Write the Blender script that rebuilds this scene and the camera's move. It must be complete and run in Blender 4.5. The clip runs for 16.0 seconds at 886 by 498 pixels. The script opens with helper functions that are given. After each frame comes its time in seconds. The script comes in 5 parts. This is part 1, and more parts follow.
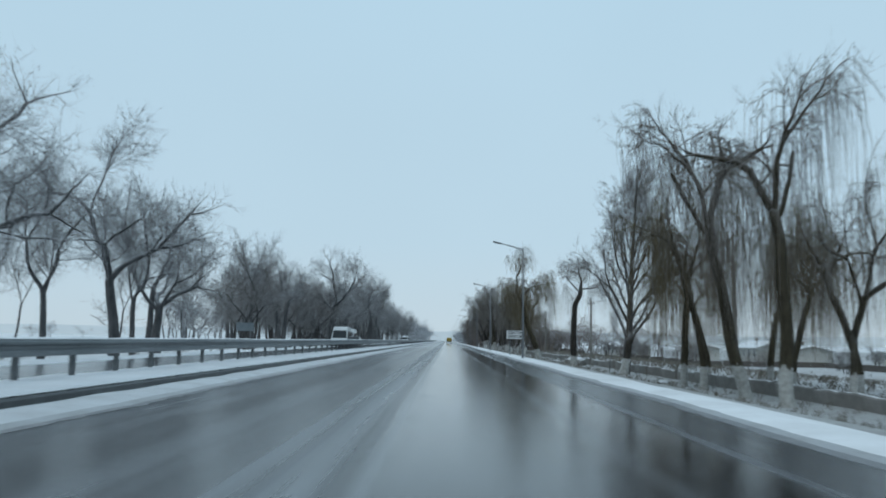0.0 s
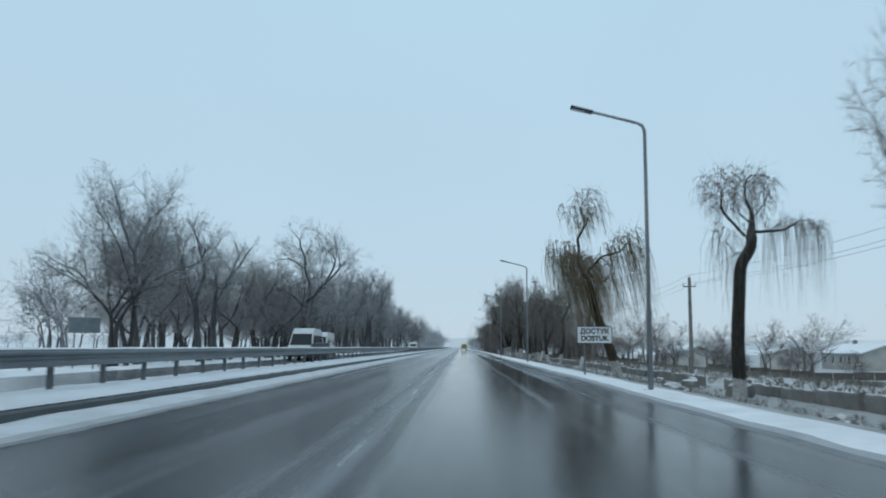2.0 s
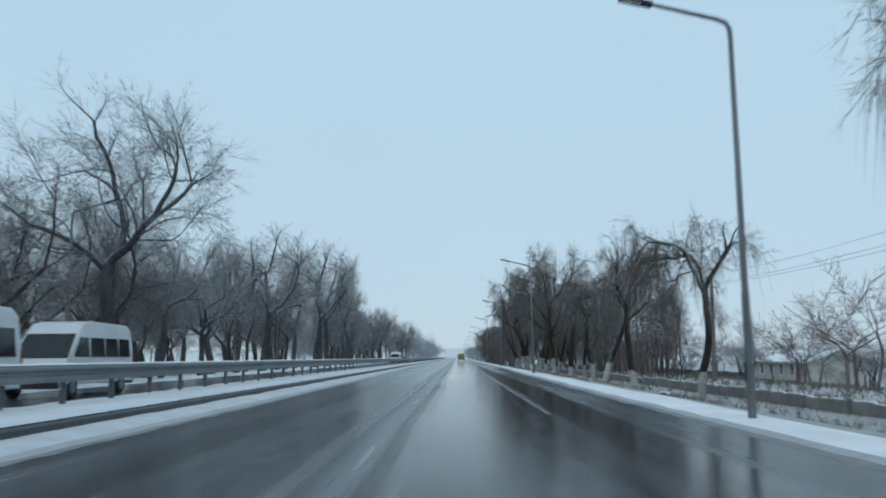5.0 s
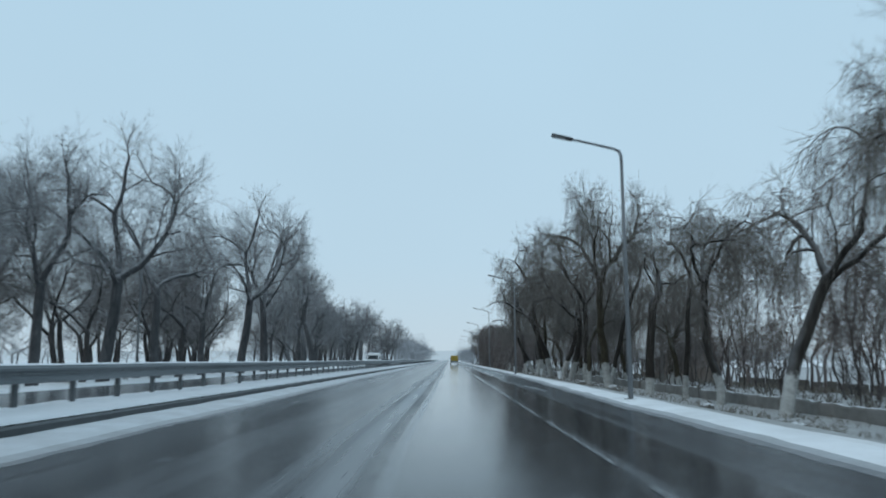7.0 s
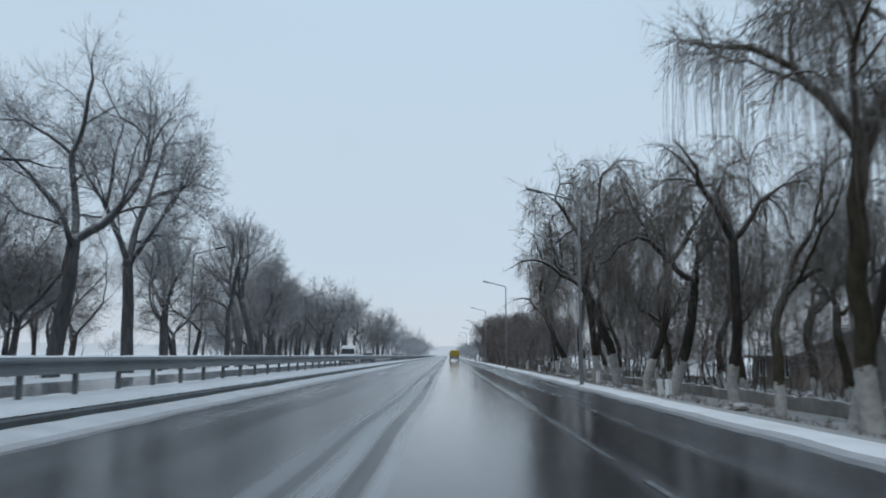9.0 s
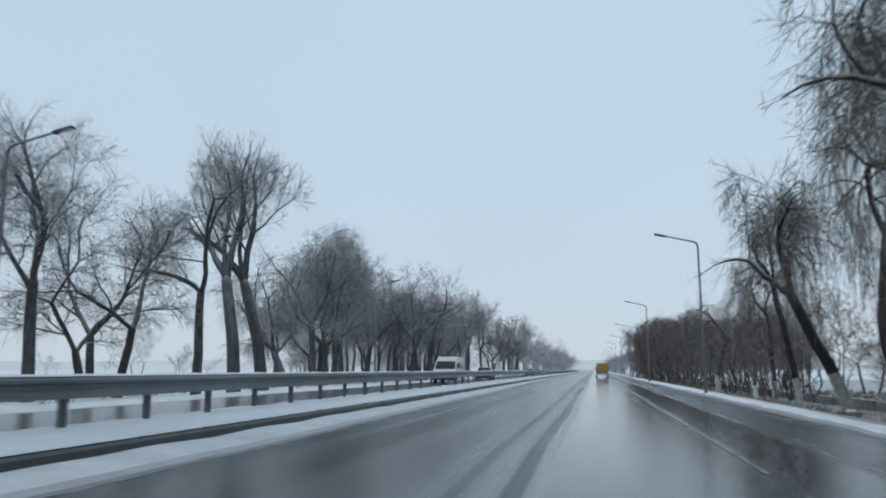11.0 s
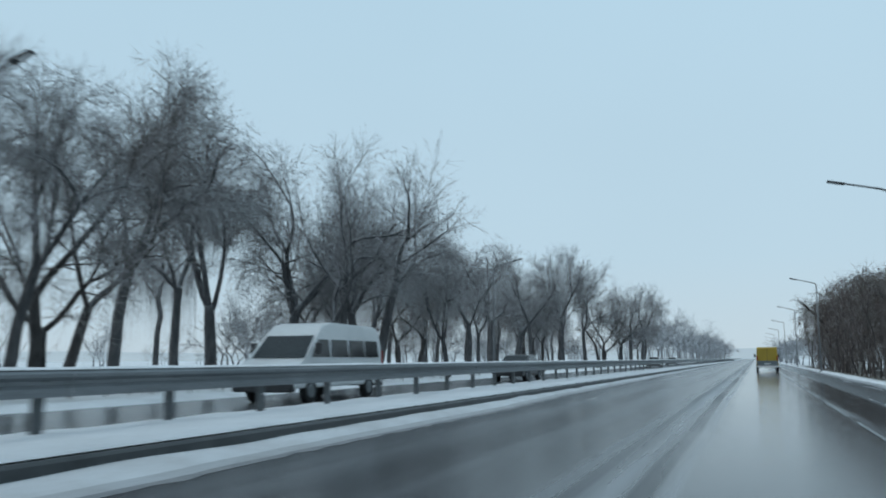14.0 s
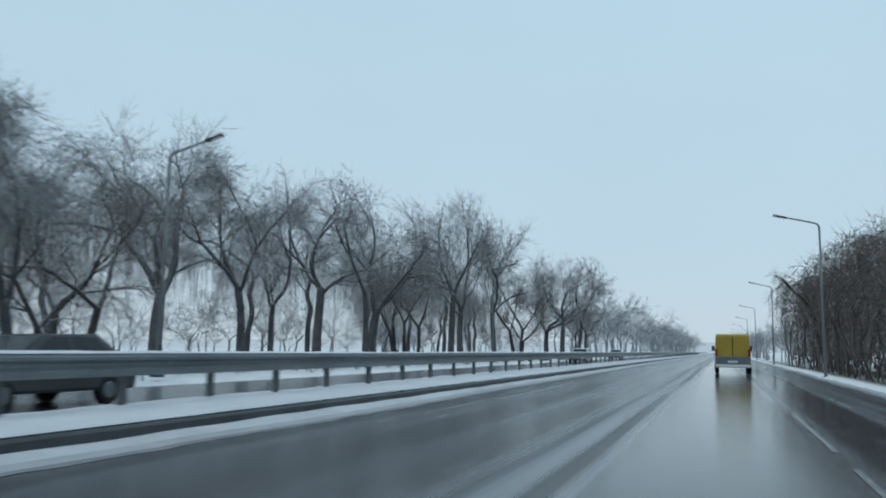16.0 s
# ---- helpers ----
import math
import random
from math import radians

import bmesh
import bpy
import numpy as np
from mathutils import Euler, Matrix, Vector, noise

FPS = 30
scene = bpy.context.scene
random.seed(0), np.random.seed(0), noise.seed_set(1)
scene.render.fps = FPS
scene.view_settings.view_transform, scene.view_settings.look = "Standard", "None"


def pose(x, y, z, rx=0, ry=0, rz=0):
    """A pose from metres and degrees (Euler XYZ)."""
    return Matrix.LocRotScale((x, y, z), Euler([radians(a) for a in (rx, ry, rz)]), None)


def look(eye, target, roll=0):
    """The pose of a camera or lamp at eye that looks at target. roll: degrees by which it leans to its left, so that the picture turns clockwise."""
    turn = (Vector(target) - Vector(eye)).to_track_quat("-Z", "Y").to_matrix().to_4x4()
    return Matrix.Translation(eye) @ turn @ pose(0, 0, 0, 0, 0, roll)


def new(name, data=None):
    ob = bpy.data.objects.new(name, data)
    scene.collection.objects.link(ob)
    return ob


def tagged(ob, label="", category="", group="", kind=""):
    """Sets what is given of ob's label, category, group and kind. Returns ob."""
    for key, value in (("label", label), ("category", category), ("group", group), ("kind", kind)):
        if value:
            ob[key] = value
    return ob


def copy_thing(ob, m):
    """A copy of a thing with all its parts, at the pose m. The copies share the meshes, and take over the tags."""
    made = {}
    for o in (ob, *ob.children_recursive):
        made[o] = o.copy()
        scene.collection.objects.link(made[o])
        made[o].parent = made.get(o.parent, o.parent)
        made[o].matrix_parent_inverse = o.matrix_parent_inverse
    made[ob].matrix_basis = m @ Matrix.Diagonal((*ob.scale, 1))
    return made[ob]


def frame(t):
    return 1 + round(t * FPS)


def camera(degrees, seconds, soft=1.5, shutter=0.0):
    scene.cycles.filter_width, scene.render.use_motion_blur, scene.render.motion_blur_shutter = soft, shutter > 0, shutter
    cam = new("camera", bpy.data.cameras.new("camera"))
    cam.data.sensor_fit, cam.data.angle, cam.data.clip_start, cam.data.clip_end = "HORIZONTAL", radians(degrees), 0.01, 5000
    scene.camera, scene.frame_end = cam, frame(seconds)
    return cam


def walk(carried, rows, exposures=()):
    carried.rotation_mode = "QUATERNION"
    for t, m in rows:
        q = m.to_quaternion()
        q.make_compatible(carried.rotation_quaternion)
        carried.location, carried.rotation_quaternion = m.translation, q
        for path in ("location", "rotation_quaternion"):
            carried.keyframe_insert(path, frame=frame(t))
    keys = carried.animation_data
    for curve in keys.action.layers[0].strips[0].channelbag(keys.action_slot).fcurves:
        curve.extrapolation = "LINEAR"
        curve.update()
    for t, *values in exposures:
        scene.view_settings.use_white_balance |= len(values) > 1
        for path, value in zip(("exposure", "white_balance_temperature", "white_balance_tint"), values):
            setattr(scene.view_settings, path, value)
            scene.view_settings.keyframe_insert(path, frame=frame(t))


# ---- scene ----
cam = camera(58.0, 16.0, soft=1.9, shutter=0.3)
# seconds, x, y, z in metres, then tilt, roll and heading in degrees
PATH = [
    (0.0, -0.013, 0.000, 1.200, 96.51, -0.91, 0.24),
    (0.5, -0.008, 7.981, 1.200, 96.50, -0.92, 0.58),
    (1.0, -0.002, 15.963, 1.200, 96.59, -0.80, 0.88),
    (1.5, 0.004, 23.937, 1.200, 96.77, -0.61, 1.14),
    (2.0, 0.005, 31.895, 1.200, 96.98, -0.38, 1.28),
    (2.5, -0.002, 39.830, 1.200, 97.23, -0.09, 1.35),
    (3.0, -0.027, 47.743, 1.200, 97.40, 0.18, 1.36),
    (3.5, -0.059, 55.631, 1.200, 97.57, 0.49, 1.33),
    (4.0, -0.075, 63.475, 1.200, 97.66, 0.51, 1.22),
    (4.5, -0.086, 71.332, 1.200, 97.64, 0.45, 1.16),
    (5.0, -0.092, 79.197, 1.200, 97.72, 0.41, 0.99),
    (5.5, -0.095, 87.071, 1.200, 97.79, 0.37, 0.83),
    (6.0, -0.095, 94.954, 1.200, 97.87, 0.31, 0.65),
    (6.5, -0.095, 102.844, 1.200, 97.92, 0.31, 0.60),
    (7.0, -0.092, 110.746, 1.200, 97.89, 0.03, 0.46),
    (7.5, -0.115, 118.728, 1.200, 97.62, -0.24, 0.35),
    (8.0, -0.120, 126.674, 1.200, 97.58, -0.33, 0.22),
    (8.5, -0.122, 134.621, 1.200, 97.41, -0.32, 0.14),
    (9.0, -0.108, 142.519, 1.200, 97.57, -0.39, 0.39),
    (9.5, -0.100, 150.448, 1.200, 97.67, -0.38, 1.64),
    (10.0, -0.098, 158.344, 1.200, 98.20, -0.13, 3.95),
    (10.5, -0.110, 166.254, 1.200, 98.38, -0.12, 7.48),
    (11.0, -0.126, 174.162, 1.200, 98.59, 0.03, 10.61),
    (11.5, -0.140, 182.072, 1.200, 98.80, 0.16, 13.80),
    (12.0, -0.140, 189.983, 1.200, 99.09, 0.29, 17.11),
    (12.5, -0.116, 197.897, 1.200, 98.89, 0.42, 19.41),
    (13.0, -0.062, 205.796, 1.200, 98.60, 0.42, 20.74),
    (13.5, 0.016, 213.690, 1.200, 98.18, 0.47, 21.17),
    (14.0, 0.103, 221.568, 1.200, 97.89, 0.28, 21.20),
    (14.5, 0.192, 229.459, 1.200, 97.54, -0.01, 20.54),
    (15.0, 0.289, 237.346, 1.200, 97.39, -0.19, 20.03),
    (15.5, 0.406, 245.254, 1.200, 97.15, -0.27, 19.35),
    (16.0, 0.542, 253.155, 1.200, 97.19, -0.48, 19.14),
]
# the picture warms a little when the wiper passes, then cools again
EXPOSE = [(0.0, 0.0, 6520, 10), (0.6, 0.0, 6580, 10), (1.6, 0.0, 6420, 10), (7.4, 0.0, 6420, 10), (8.2, 0.0, 6500, 10), (9.2, 0.03, 6900, 20), (10.4, 0.03, 6900, 20), (12.2, 0.0, 6500, 10), (14.0, 0.0, 6550, 10), (15.0, 0.0, 6650, 11), (16.0, 0.0, 6600, 11)]
walk(cam, [(t, pose(*row)) for t, *row in PATH], EXPOSE)

# ---- light ----
SUN_UP, SUN_TURN = radians(38), radians(200)


def overcast_world():
    world = bpy.data.worlds.new("overcast_sky")
    scene.world = world
    world.use_nodes = True
    nt = world.node_tree
    n, l = nt.nodes, nt.links
    n.clear()
    out = n.new("ShaderNodeOutputWorld")
    coord = n.new("ShaderNodeTexCoord")
    sep = n.new("ShaderNodeSeparateXYZ")
    ramp = n.new("ShaderNodeValToRGB")
    cloud = n.new("ShaderNodeTexNoise")
    cloud.inputs["Scale"].default_value, cloud.inputs["Detail"].default_value = 1.6, 3
    tone = n.new("ShaderNodeMapRange")
    tone.inputs["To Min"].default_value, tone.inputs["To Max"].default_value = 0.93, 1.07
    cover = n.new("ShaderNodeMix")
    cover.data_type, cover.blend_type = "RGBA", "MULTIPLY"
    cover.inputs["Factor"].default_value = 1.0
    for p, c in ((0.0, (0.55, 0.68, 0.765)), (0.12, (0.512, 0.69, 0.81)), (0.45, (0.478, 0.685, 0.83)), (1.0, (0.485, 0.675, 0.815))):
        e = ramp.color_ramp.elements[0] if p == 0 else ramp.color_ramp.elements.new(p) if p < 1 else ramp.color_ramp.elements[-1]
        e.position, e.color = p, (*c, 1)
    low = n.new("ShaderNodeBackground")
    low.inputs["Strength"].default_value = SKY_STRENGTH
    sky = n.new("ShaderNodeTexSky")
    sky.sky_type, sky.sun_disc = "NISHITA", False
    sky.sun_elevation, sky.sun_rotation = SUN_UP, SUN_TURN
    high = n.new("ShaderNodeBackground")
    high.inputs["Strength"].default_value = 0.05
    mix = n.new("ShaderNodeMixShader")
    mix.inputs[0].default_value = 0.06
    l.new(coord.outputs["Generated"], sep.inputs[0])
    l.new(sep.outputs["Z"], ramp.inputs[0])
    l.new(coord.outputs["Generated"], cloud.inputs["Vector"])
    l.new(cloud.outputs["Fac"], tone.inputs["Value"])
    l.new(ramp.outputs[0], cover.inputs[6])
    l.new(tone.outputs[0], cover.inputs[7])
    l.new(cover.outputs[2], low.inputs["Color"])
    l.new(sky.outputs[0], high.inputs["Color"])
    l.new(low.outputs[0], mix.inputs[1])
    l.new(high.outputs[0], mix.inputs[2])
    l.new(mix.outputs[0], out.inputs[0])


SKY_STRENGTH = 1.0
overcast_world()
sun = new("sun", bpy.data.lights.new("sun", "SUN"))
sun.data.energy, sun.data.angle, sun.data.color = 0.5, radians(25), (1.0, 0.97, 0.93)
sun.matrix_world = look((0, 0, 30), (0 + 14, 0 + 18, 0))

# ---- materials ----


class Nodes:
    """A principled material whose inputs are wired from small node chains."""

    def __init__(self, name, rough=0.8, metal=0.0, spec=0.4):
        self.mat = bpy.data.materials.new(name)
        self.mat.use_nodes = True
        self.nt = self.mat.node_tree
        self.bsdf = self.nt.nodes["Principled BSDF"]
        self.bsdf.inputs["Roughness"].default_value = rough
        self.bsdf.inputs["Metallic"].default_value = metal
        self.bsdf.inputs["Specular IOR Level"].default_value = spec

    def add(self, kind, **sets):
        node = self.nt.nodes.new("ShaderNode" + kind)
        for k, v in sets.items():
            node.inputs[k.replace("_", " ")].default_value = v
        return node

    def link(self, a, b):
        self.nt.links.new(a, b)

    def where(self, scale=(1, 1, 1), own=True):
        c = self.add("TexCoord")
        m = self.add("Mapping")
        m.inputs["Scale"].default_value = scale
        if own:
            self.link(c.outputs["Object"], m.inputs["Vector"])
        else:
            g = self.add("NewGeometry")
            self.link(g.outputs["Position"], m.inputs["Vector"])
        return m.outputs[0]

    def noise(self, scale, detail=4, rough=0.55, stretch=(1, 1, 1), own=True, lo=0.3, hi=0.7):
        t = self.add("TexNoise", Scale=scale, Detail=detail, Roughness=rough)
        self.link(self.where(stretch, own), t.inputs["Vector"])
        r = self.add("MapRange")
        r.inputs["From Min"].default_value, r.inputs["From Max"].default_value = lo, hi
        self.link(t.outputs["Fac"], r.inputs["Value"])
        return r.outputs[0]

    def axis(self, which, own=True):
        s = self.add("SeparateXYZ")
        self.link(self.where(own=own), s.inputs[0])
        return s.outputs[which]

    def math(self, op, a, b=0.0, clamp=False):
        m = self.nt.nodes.new("ShaderNodeMath")
        m.operation, m.use_clamp = op, clamp
        for i, v in enumerate((a, b)):
            if isinstance(v, (int, float)):
                m.inputs[i].default_value = v
            else:
                self.link(v, m.inputs[i])
        return m.outputs[0]

    def band(self, x, centre, half, soft):
        """1 within half of centre, fading over soft."""
        d = self.math("ABSOLUTE", self.math("SUBTRACT", x, centre))
        r = self.add("MapRange")
        r.inputs["From Min"].default_value, r.inputs["From Max"].default_value = half + soft, half
        self.link(d, r.inputs["Value"])
        return r.outputs[0]

    def mix(self, f, a, b):
        m = self.nt.nodes.new("ShaderNodeMix")
        m.data_type = "RGBA"
        for i, v in ((0, f), (6, a), (7, b)):
            if isinstance(v, (int, float)):
                m.inputs[i].default_value = v
            elif isinstance(v, tuple):
                m.inputs[i].default_value = (*v, 1)
            else:
                self.link(v, m.inputs[i])
        return m.outputs[2]

    def ramp(self, f, lo, hi):
        r = self.add("MapRange")
        r.inputs["To Min"].default_value, r.inputs["To Max"].default_value = lo, hi
        self.link(f, r.inputs["Value"])
        return r.outputs[0]

    def up(self, lo=0.2, hi=0.7):
        """How far a face looks up."""
        g = self.add("NewGeometry")
        s = self.add("SeparateXYZ")
        self.link(g.outputs["Normal"], s.inputs[0])
        r = self.add("MapRange")
        r.inputs["From Min"].default_value, r.inputs["From Max"].default_value = lo, hi
        self.link(s.outputs[2], r.inputs["Value"])
        return r.outputs[0]

    def chance(self):
        return self.add("ObjectInfo").outputs["Random"]

    def island(self):
        return self.add("NewGeometry").outputs["Random Per Island"]

    def done(self, color, rough=None, bump=None, strength=0.3, depth=0.02):
        if isinstance(color, tuple):
            self.bsdf.inputs["Base Color"].default_value = (*color, 1)
        else:
            self.link(color, self.bsdf.inputs["Base Color"])
        if rough is not None:
            self.link(rough, self.bsdf.inputs["Roughness"])
        if bump is not None:
            b = self.add("Bump", Strength=strength, Distance=depth)
            self.link(bump, b.inputs["Height"])
            self.link(b.outputs[0], self.bsdf.inputs["Normal"])
        return self.mat


def make_bark(name, dark, pale, snow=0.5, lime=0.0):
    m = Nodes(name, 0.92, spec=0.2)
    grain = m.noise(9, 6, 0.65, (1, 1, 0.22))
    blotch = m.noise(1.3, 3)
    c = m.mix(grain, dark, pale)
    c = m.mix(m.math("MULTIPLY", blotch, 0.45), c, tuple(0.55 * v for v in dark))
    if lime:
        edge = m.math("ADD", m.axis(2), m.math("MULTIPLY", m.math("SUBTRACT", m.noise(5, 3), 0.5), 0.22))
        r = m.add("MapRange")
        r.inputs["From Min"].default_value, r.inputs["From Max"].default_value = lime + 0.03, lime - 0.03
        m.link(edge, r.inputs["Value"])
        worn = m.math("MULTIPLY", r.outputs[0], m.ramp(m.noise(7, 5), 0.55, 1.0))
        c = m.mix(worn, c, (0.45, 0.45, 0.43))
    if snow:
        s = m.math("MULTIPLY", m.up(0.15, 0.75), m.ramp(m.noise(2.5, 3), 0.2, 1.0))
        c = m.mix(m.math("MULTIPLY", s, snow), c, (0.72, 0.76, 0.80))
    return m.done(c, None, grain, 0.7, 0.03)


def make_twig(name, a, b, frost):
    m = Nodes(name, 0.85, spec=0.25)
    c = m.mix(m.island(), a, b)
    c = m.mix(m.math("MULTIPLY", m.up(-0.1, 0.8), frost), c, (0.70, 0.74, 0.78))
    return m.done(c)


def make_snow(name, dirt=0.25, grit=(0.23, 0.22, 0.20), scale=0.7, clean=(0.84, 0.86, 0.88)):
    m = Nodes(name, 0.75, spec=0.3)
    big = m.noise(scale, 5, 0.6, own=False, lo=0.38, hi=0.72)
    fine = m.noise(14, 4, 0.7, own=False, lo=0.55, hi=0.8)
    c = m.mix(m.math("MULTIPLY", big, dirt), clean, tuple(0.6 * v + 0.25 for v in grit))
    c = m.mix(m.math("MULTIPLY", fine, dirt), c, grit)
    return m.done(c, None, m.noise(5, 6, 0.6, own=False), 0.5, 0.05)


def make_road():
    m = Nodes("wet_asphalt", 0.2, spec=0.25)
    x, y = m.axis(0, False), m.axis(1, False)
    wob = m.math("MULTIPLY", m.math("SUBTRACT", m.noise(0.05, 2, own=False, lo=0, hi=1), 0.5), 0.35)
    xs = m.math("ADD", x, wob)
    grain = m.noise(60, 3, 0.7, own=False)
    patch = m.noise(0.35, 4, 0.6, (1, 0.14, 1), own=False, lo=0.42, hi=0.62)
    streak = m.noise(2.6, 4, 0.6, (1, 0.02, 1), own=False, lo=0.35, hi=0.66)
    fleck = m.noise(3.2, 4, 0.65, (1, 0.25, 1), own=False, lo=0.52, hi=0.66)
    c = m.mix(grain, (0.017, 0.019, 0.022), (0.040, 0.042, 0.046))
    c = m.mix(m.math("MULTIPLY", patch, 0.45), c, (0.052, 0.055, 0.059))
    # slush that the tyres have pushed between the lanes and to the sides
    lanes = None
    for centre, half, soft, amount in ((-1.30, 0.16, 0.20, 0.8), (-1.75, 0.05, 0.14, 0.7), (1.85, 0.06, 0.16, 0.4), (-2.9, 0.15, 0.4, 0.28), (-4.6, 0.3, 0.6, 0.30), (3.95, 0.65, 0.45, 0.34), (3.15, 0.05, 0.15, 0.5)):
        one = m.math("MULTIPLY", m.band(xs, centre, half, soft), amount)
        lanes = one if lanes is None else m.math("MAXIMUM", lanes, one)
    slush = m.math("MULTIPLY", lanes, m.ramp(streak, 0.15, 1.0))
    slush = m.math("MULTIPLY", slush, m.ramp(patch, 0.45, 1.0))
    slush = m.math("MAXIMUM", slush, m.math("MULTIPLY", m.math("MULTIPLY", fleck, streak), 0.16), True)
    # the two ridges beside the wheel groove
    reach = m.math("MULTIPLY", m.noise(0.07, 3, own=False, lo=0.3, hi=0.7), m.ramp(m.band(y, 40, 60, 30), 1.0, 0.15))
    ridge = m.math("MAXIMUM", m.band(xs, -1.22, 0.06, 0.10), m.math("MULTIPLY", m.band(xs, -0.70, 0.03, 0.07), 0.8))
    ridge = m.math("MULTIPLY", m.math("MULTIPLY", ridge, m.ramp(streak, 0.35, 0.9)), m.ramp(reach, 0.18, 0.85))
    slush = m.math("MAXIMUM", slush, ridge, True)
    groove = m.math("MULTIPLY", m.math("MAXIMUM", m.band(xs, -0.93, 0.08, 0.06), m.math("MULTIPLY", m.band(xs, -1.52, 0.05, 0.06), 0.6)), m.ramp(reach, 0.2, 0.9))
    c = m.mix(slush, c, (0.36, 0.385, 0.41))
    c = m.mix(ridge, c, (0.38, 0.405, 0.43))
    c = m.mix(groove, c, (0.020, 0.022, 0.025))
    wet = m.math("MULTIPLY", m.ramp(patch, 0.35, 1.0), m.ramp(streak, 0.5, 1.0))
    pool = m.math("MAXIMUM", m.band(xs, 0.4, 0.8, 0.7), m.band(xs, 2.2, 0.6, 0.35))
    rough = m.math("SUBTRACT", m.math("ADD", m.math("ADD", 0.19, m.math("MULTIPLY", groove, 0.25)), m.math("MULTIPLY", slush, 0.4)), m.math("MULTIPLY", pool, m.ramp(wet, 0.09, 0.13)), True)
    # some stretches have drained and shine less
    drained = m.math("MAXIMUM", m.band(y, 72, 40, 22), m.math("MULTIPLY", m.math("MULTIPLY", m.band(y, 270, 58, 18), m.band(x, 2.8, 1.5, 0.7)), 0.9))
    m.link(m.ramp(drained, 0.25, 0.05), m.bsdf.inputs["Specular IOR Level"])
    return m.done(c, rough, m.math("ADD", m.math("MULTIPLY", grain, 0.35), slush), 0.10, 0.010)


def make_plain(name, a, b, rough=0.7, metal=0.0, scale=3.0, spec=0.4, snow=0.0, bump=0.25, stretch=(1, 1, 1)):
    m = Nodes(name, rough, metal, spec)
    n1, n2 = m.noise(scale, 5, 0.6, stretch), m.noise(scale * 9, 4, 0.7, stretch)
    c = m.mix(n1, a, b)
    c = m.mix(m.math("MULTIPLY", n2, 0.3), c, tuple(0.6 * v for v in a))
    if snow:
        s = m.math("MULTIPLY", m.up(0.5, 0.9), m.ramp(n1, 0.6, 1.0))
        c = m.mix(m.math("MULTIPLY", s, snow), c, (0.80, 0.83, 0.86))
    return m.done(c, None, n2, bump, 0.008)


BARK = make_bark("dark_bark", (0.042, 0.040, 0.040), (0.112, 0.106, 0.104), 0.4)
BARK_LIMED = make_bark("limed_bark", (0.022, 0.019, 0.017), (0.066, 0.057, 0.049), 0.3, 0.95)
BARK_MOSS = make_bark("mossy_limed_bark", (0.028, 0.024, 0.017), (0.085, 0.071, 0.046), 0.3, 0.95)
# grey base is lightened for haze in the air; snow whitens upper faces
BARK_FROST_HAZE = make_bark("frosted_haze_bark", (0.056, 0.057, 0.060), (0.145, 0.145, 0.149), 0.5)
BARK_BRUSH = make_bark("brush_bark", (0.055, 0.047, 0.044), (0.13, 0.112, 0.105), 0.3)
TWIG = make_twig("bare_twigs", (0.102, 0.093, 0.089), (0.20, 0.185, 0.178), 0.45)
# haze sits in the pale base, frost only on upward sides
TWIG_FROST_HAZE = make_twig("frosted_haze_twigs", (0.130, 0.127, 0.131), (0.24, 0.235, 0.238), 0.5)
# blue-grey base paints the distance haze; no mist hangs in the scene
TWIG_FAR = make_twig("haze_pale_twigs", (0.14, 0.145, 0.155), (0.24, 0.245, 0.26), 0.65)
TWIG_SCRUB = make_twig("grey_scrub", (0.10, 0.10, 0.105), (0.19, 0.19, 0.20), 0.45)
TWIG_RED = make_twig("reddish_brush", (0.082, 0.064, 0.058), (0.165, 0.132, 0.120), 0.2)
STRAND = make_twig("willow_strands", (0.082, 0.065, 0.039), (0.165, 0.133, 0.080), 0.18)
STRAND_GREY = make_twig("grey_willow_strands", (0.082, 0.071, 0.061), (0.160, 0.140, 0.122), 0.28)
SNOW = make_snow("roadside_snow", 0.34)
SNOW_BANK = make_snow("slushy_snow", 0.55, (0.20, 0.20, 0.20), 0.9, (0.60, 0.63, 0.655))
SLUSH = make_snow("grey_slush", 0.9, (0.07, 0.074, 0.078), 1.6, (0.20, 0.212, 0.224))
SLUSH_EDGE = make_snow("half_melted_snow", 0.8, (0.14, 0.146, 0.15), 1.2, (0.42, 0.44, 0.46))
SNOW_MID = make_snow("settled_snow", 0.3, (0.20, 0.20, 0.20), 0.5, (0.66, 0.69, 0.715))
FROST_FIELD = make_snow("frosted_field", 0.9, (0.15, 0.135, 0.115), 0.4, (0.50, 0.51, 0.52))
SNOW_FIELD = make_snow("snow_field", 0.55, (0.22, 0.20, 0.17), 0.12)
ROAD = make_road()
ROAD_FAR = make_plain("wet_slushy_asphalt", (0.05, 0.053, 0.057), (0.17, 0.18, 0.19), 0.24, scale=0.6, stretch=(1, 0.06, 1), spec=0.3)
KERB = make_plain("wet_kerb_concrete", (0.038, 0.043, 0.046), (0.080, 0.088, 0.092), 0.5, scale=1.5)
CONCRETE = make_plain("weathered_concrete", (0.13, 0.125, 0.115), (0.25, 0.24, 0.225), 0.9, scale=1.4, snow=0.9)
ZINC = make_plain("galvanised_steel", (0.16, 0.18, 0.19), (0.25, 0.27, 0.285), 0.5, 0.55, scale=1.1, stretch=(1, 0.3, 1))
POST_STEEL = make_plain("dull_post_steel", (0.075, 0.085, 0.09), (0.14, 0.152, 0.16), 0.6, 0.4, scale=5)
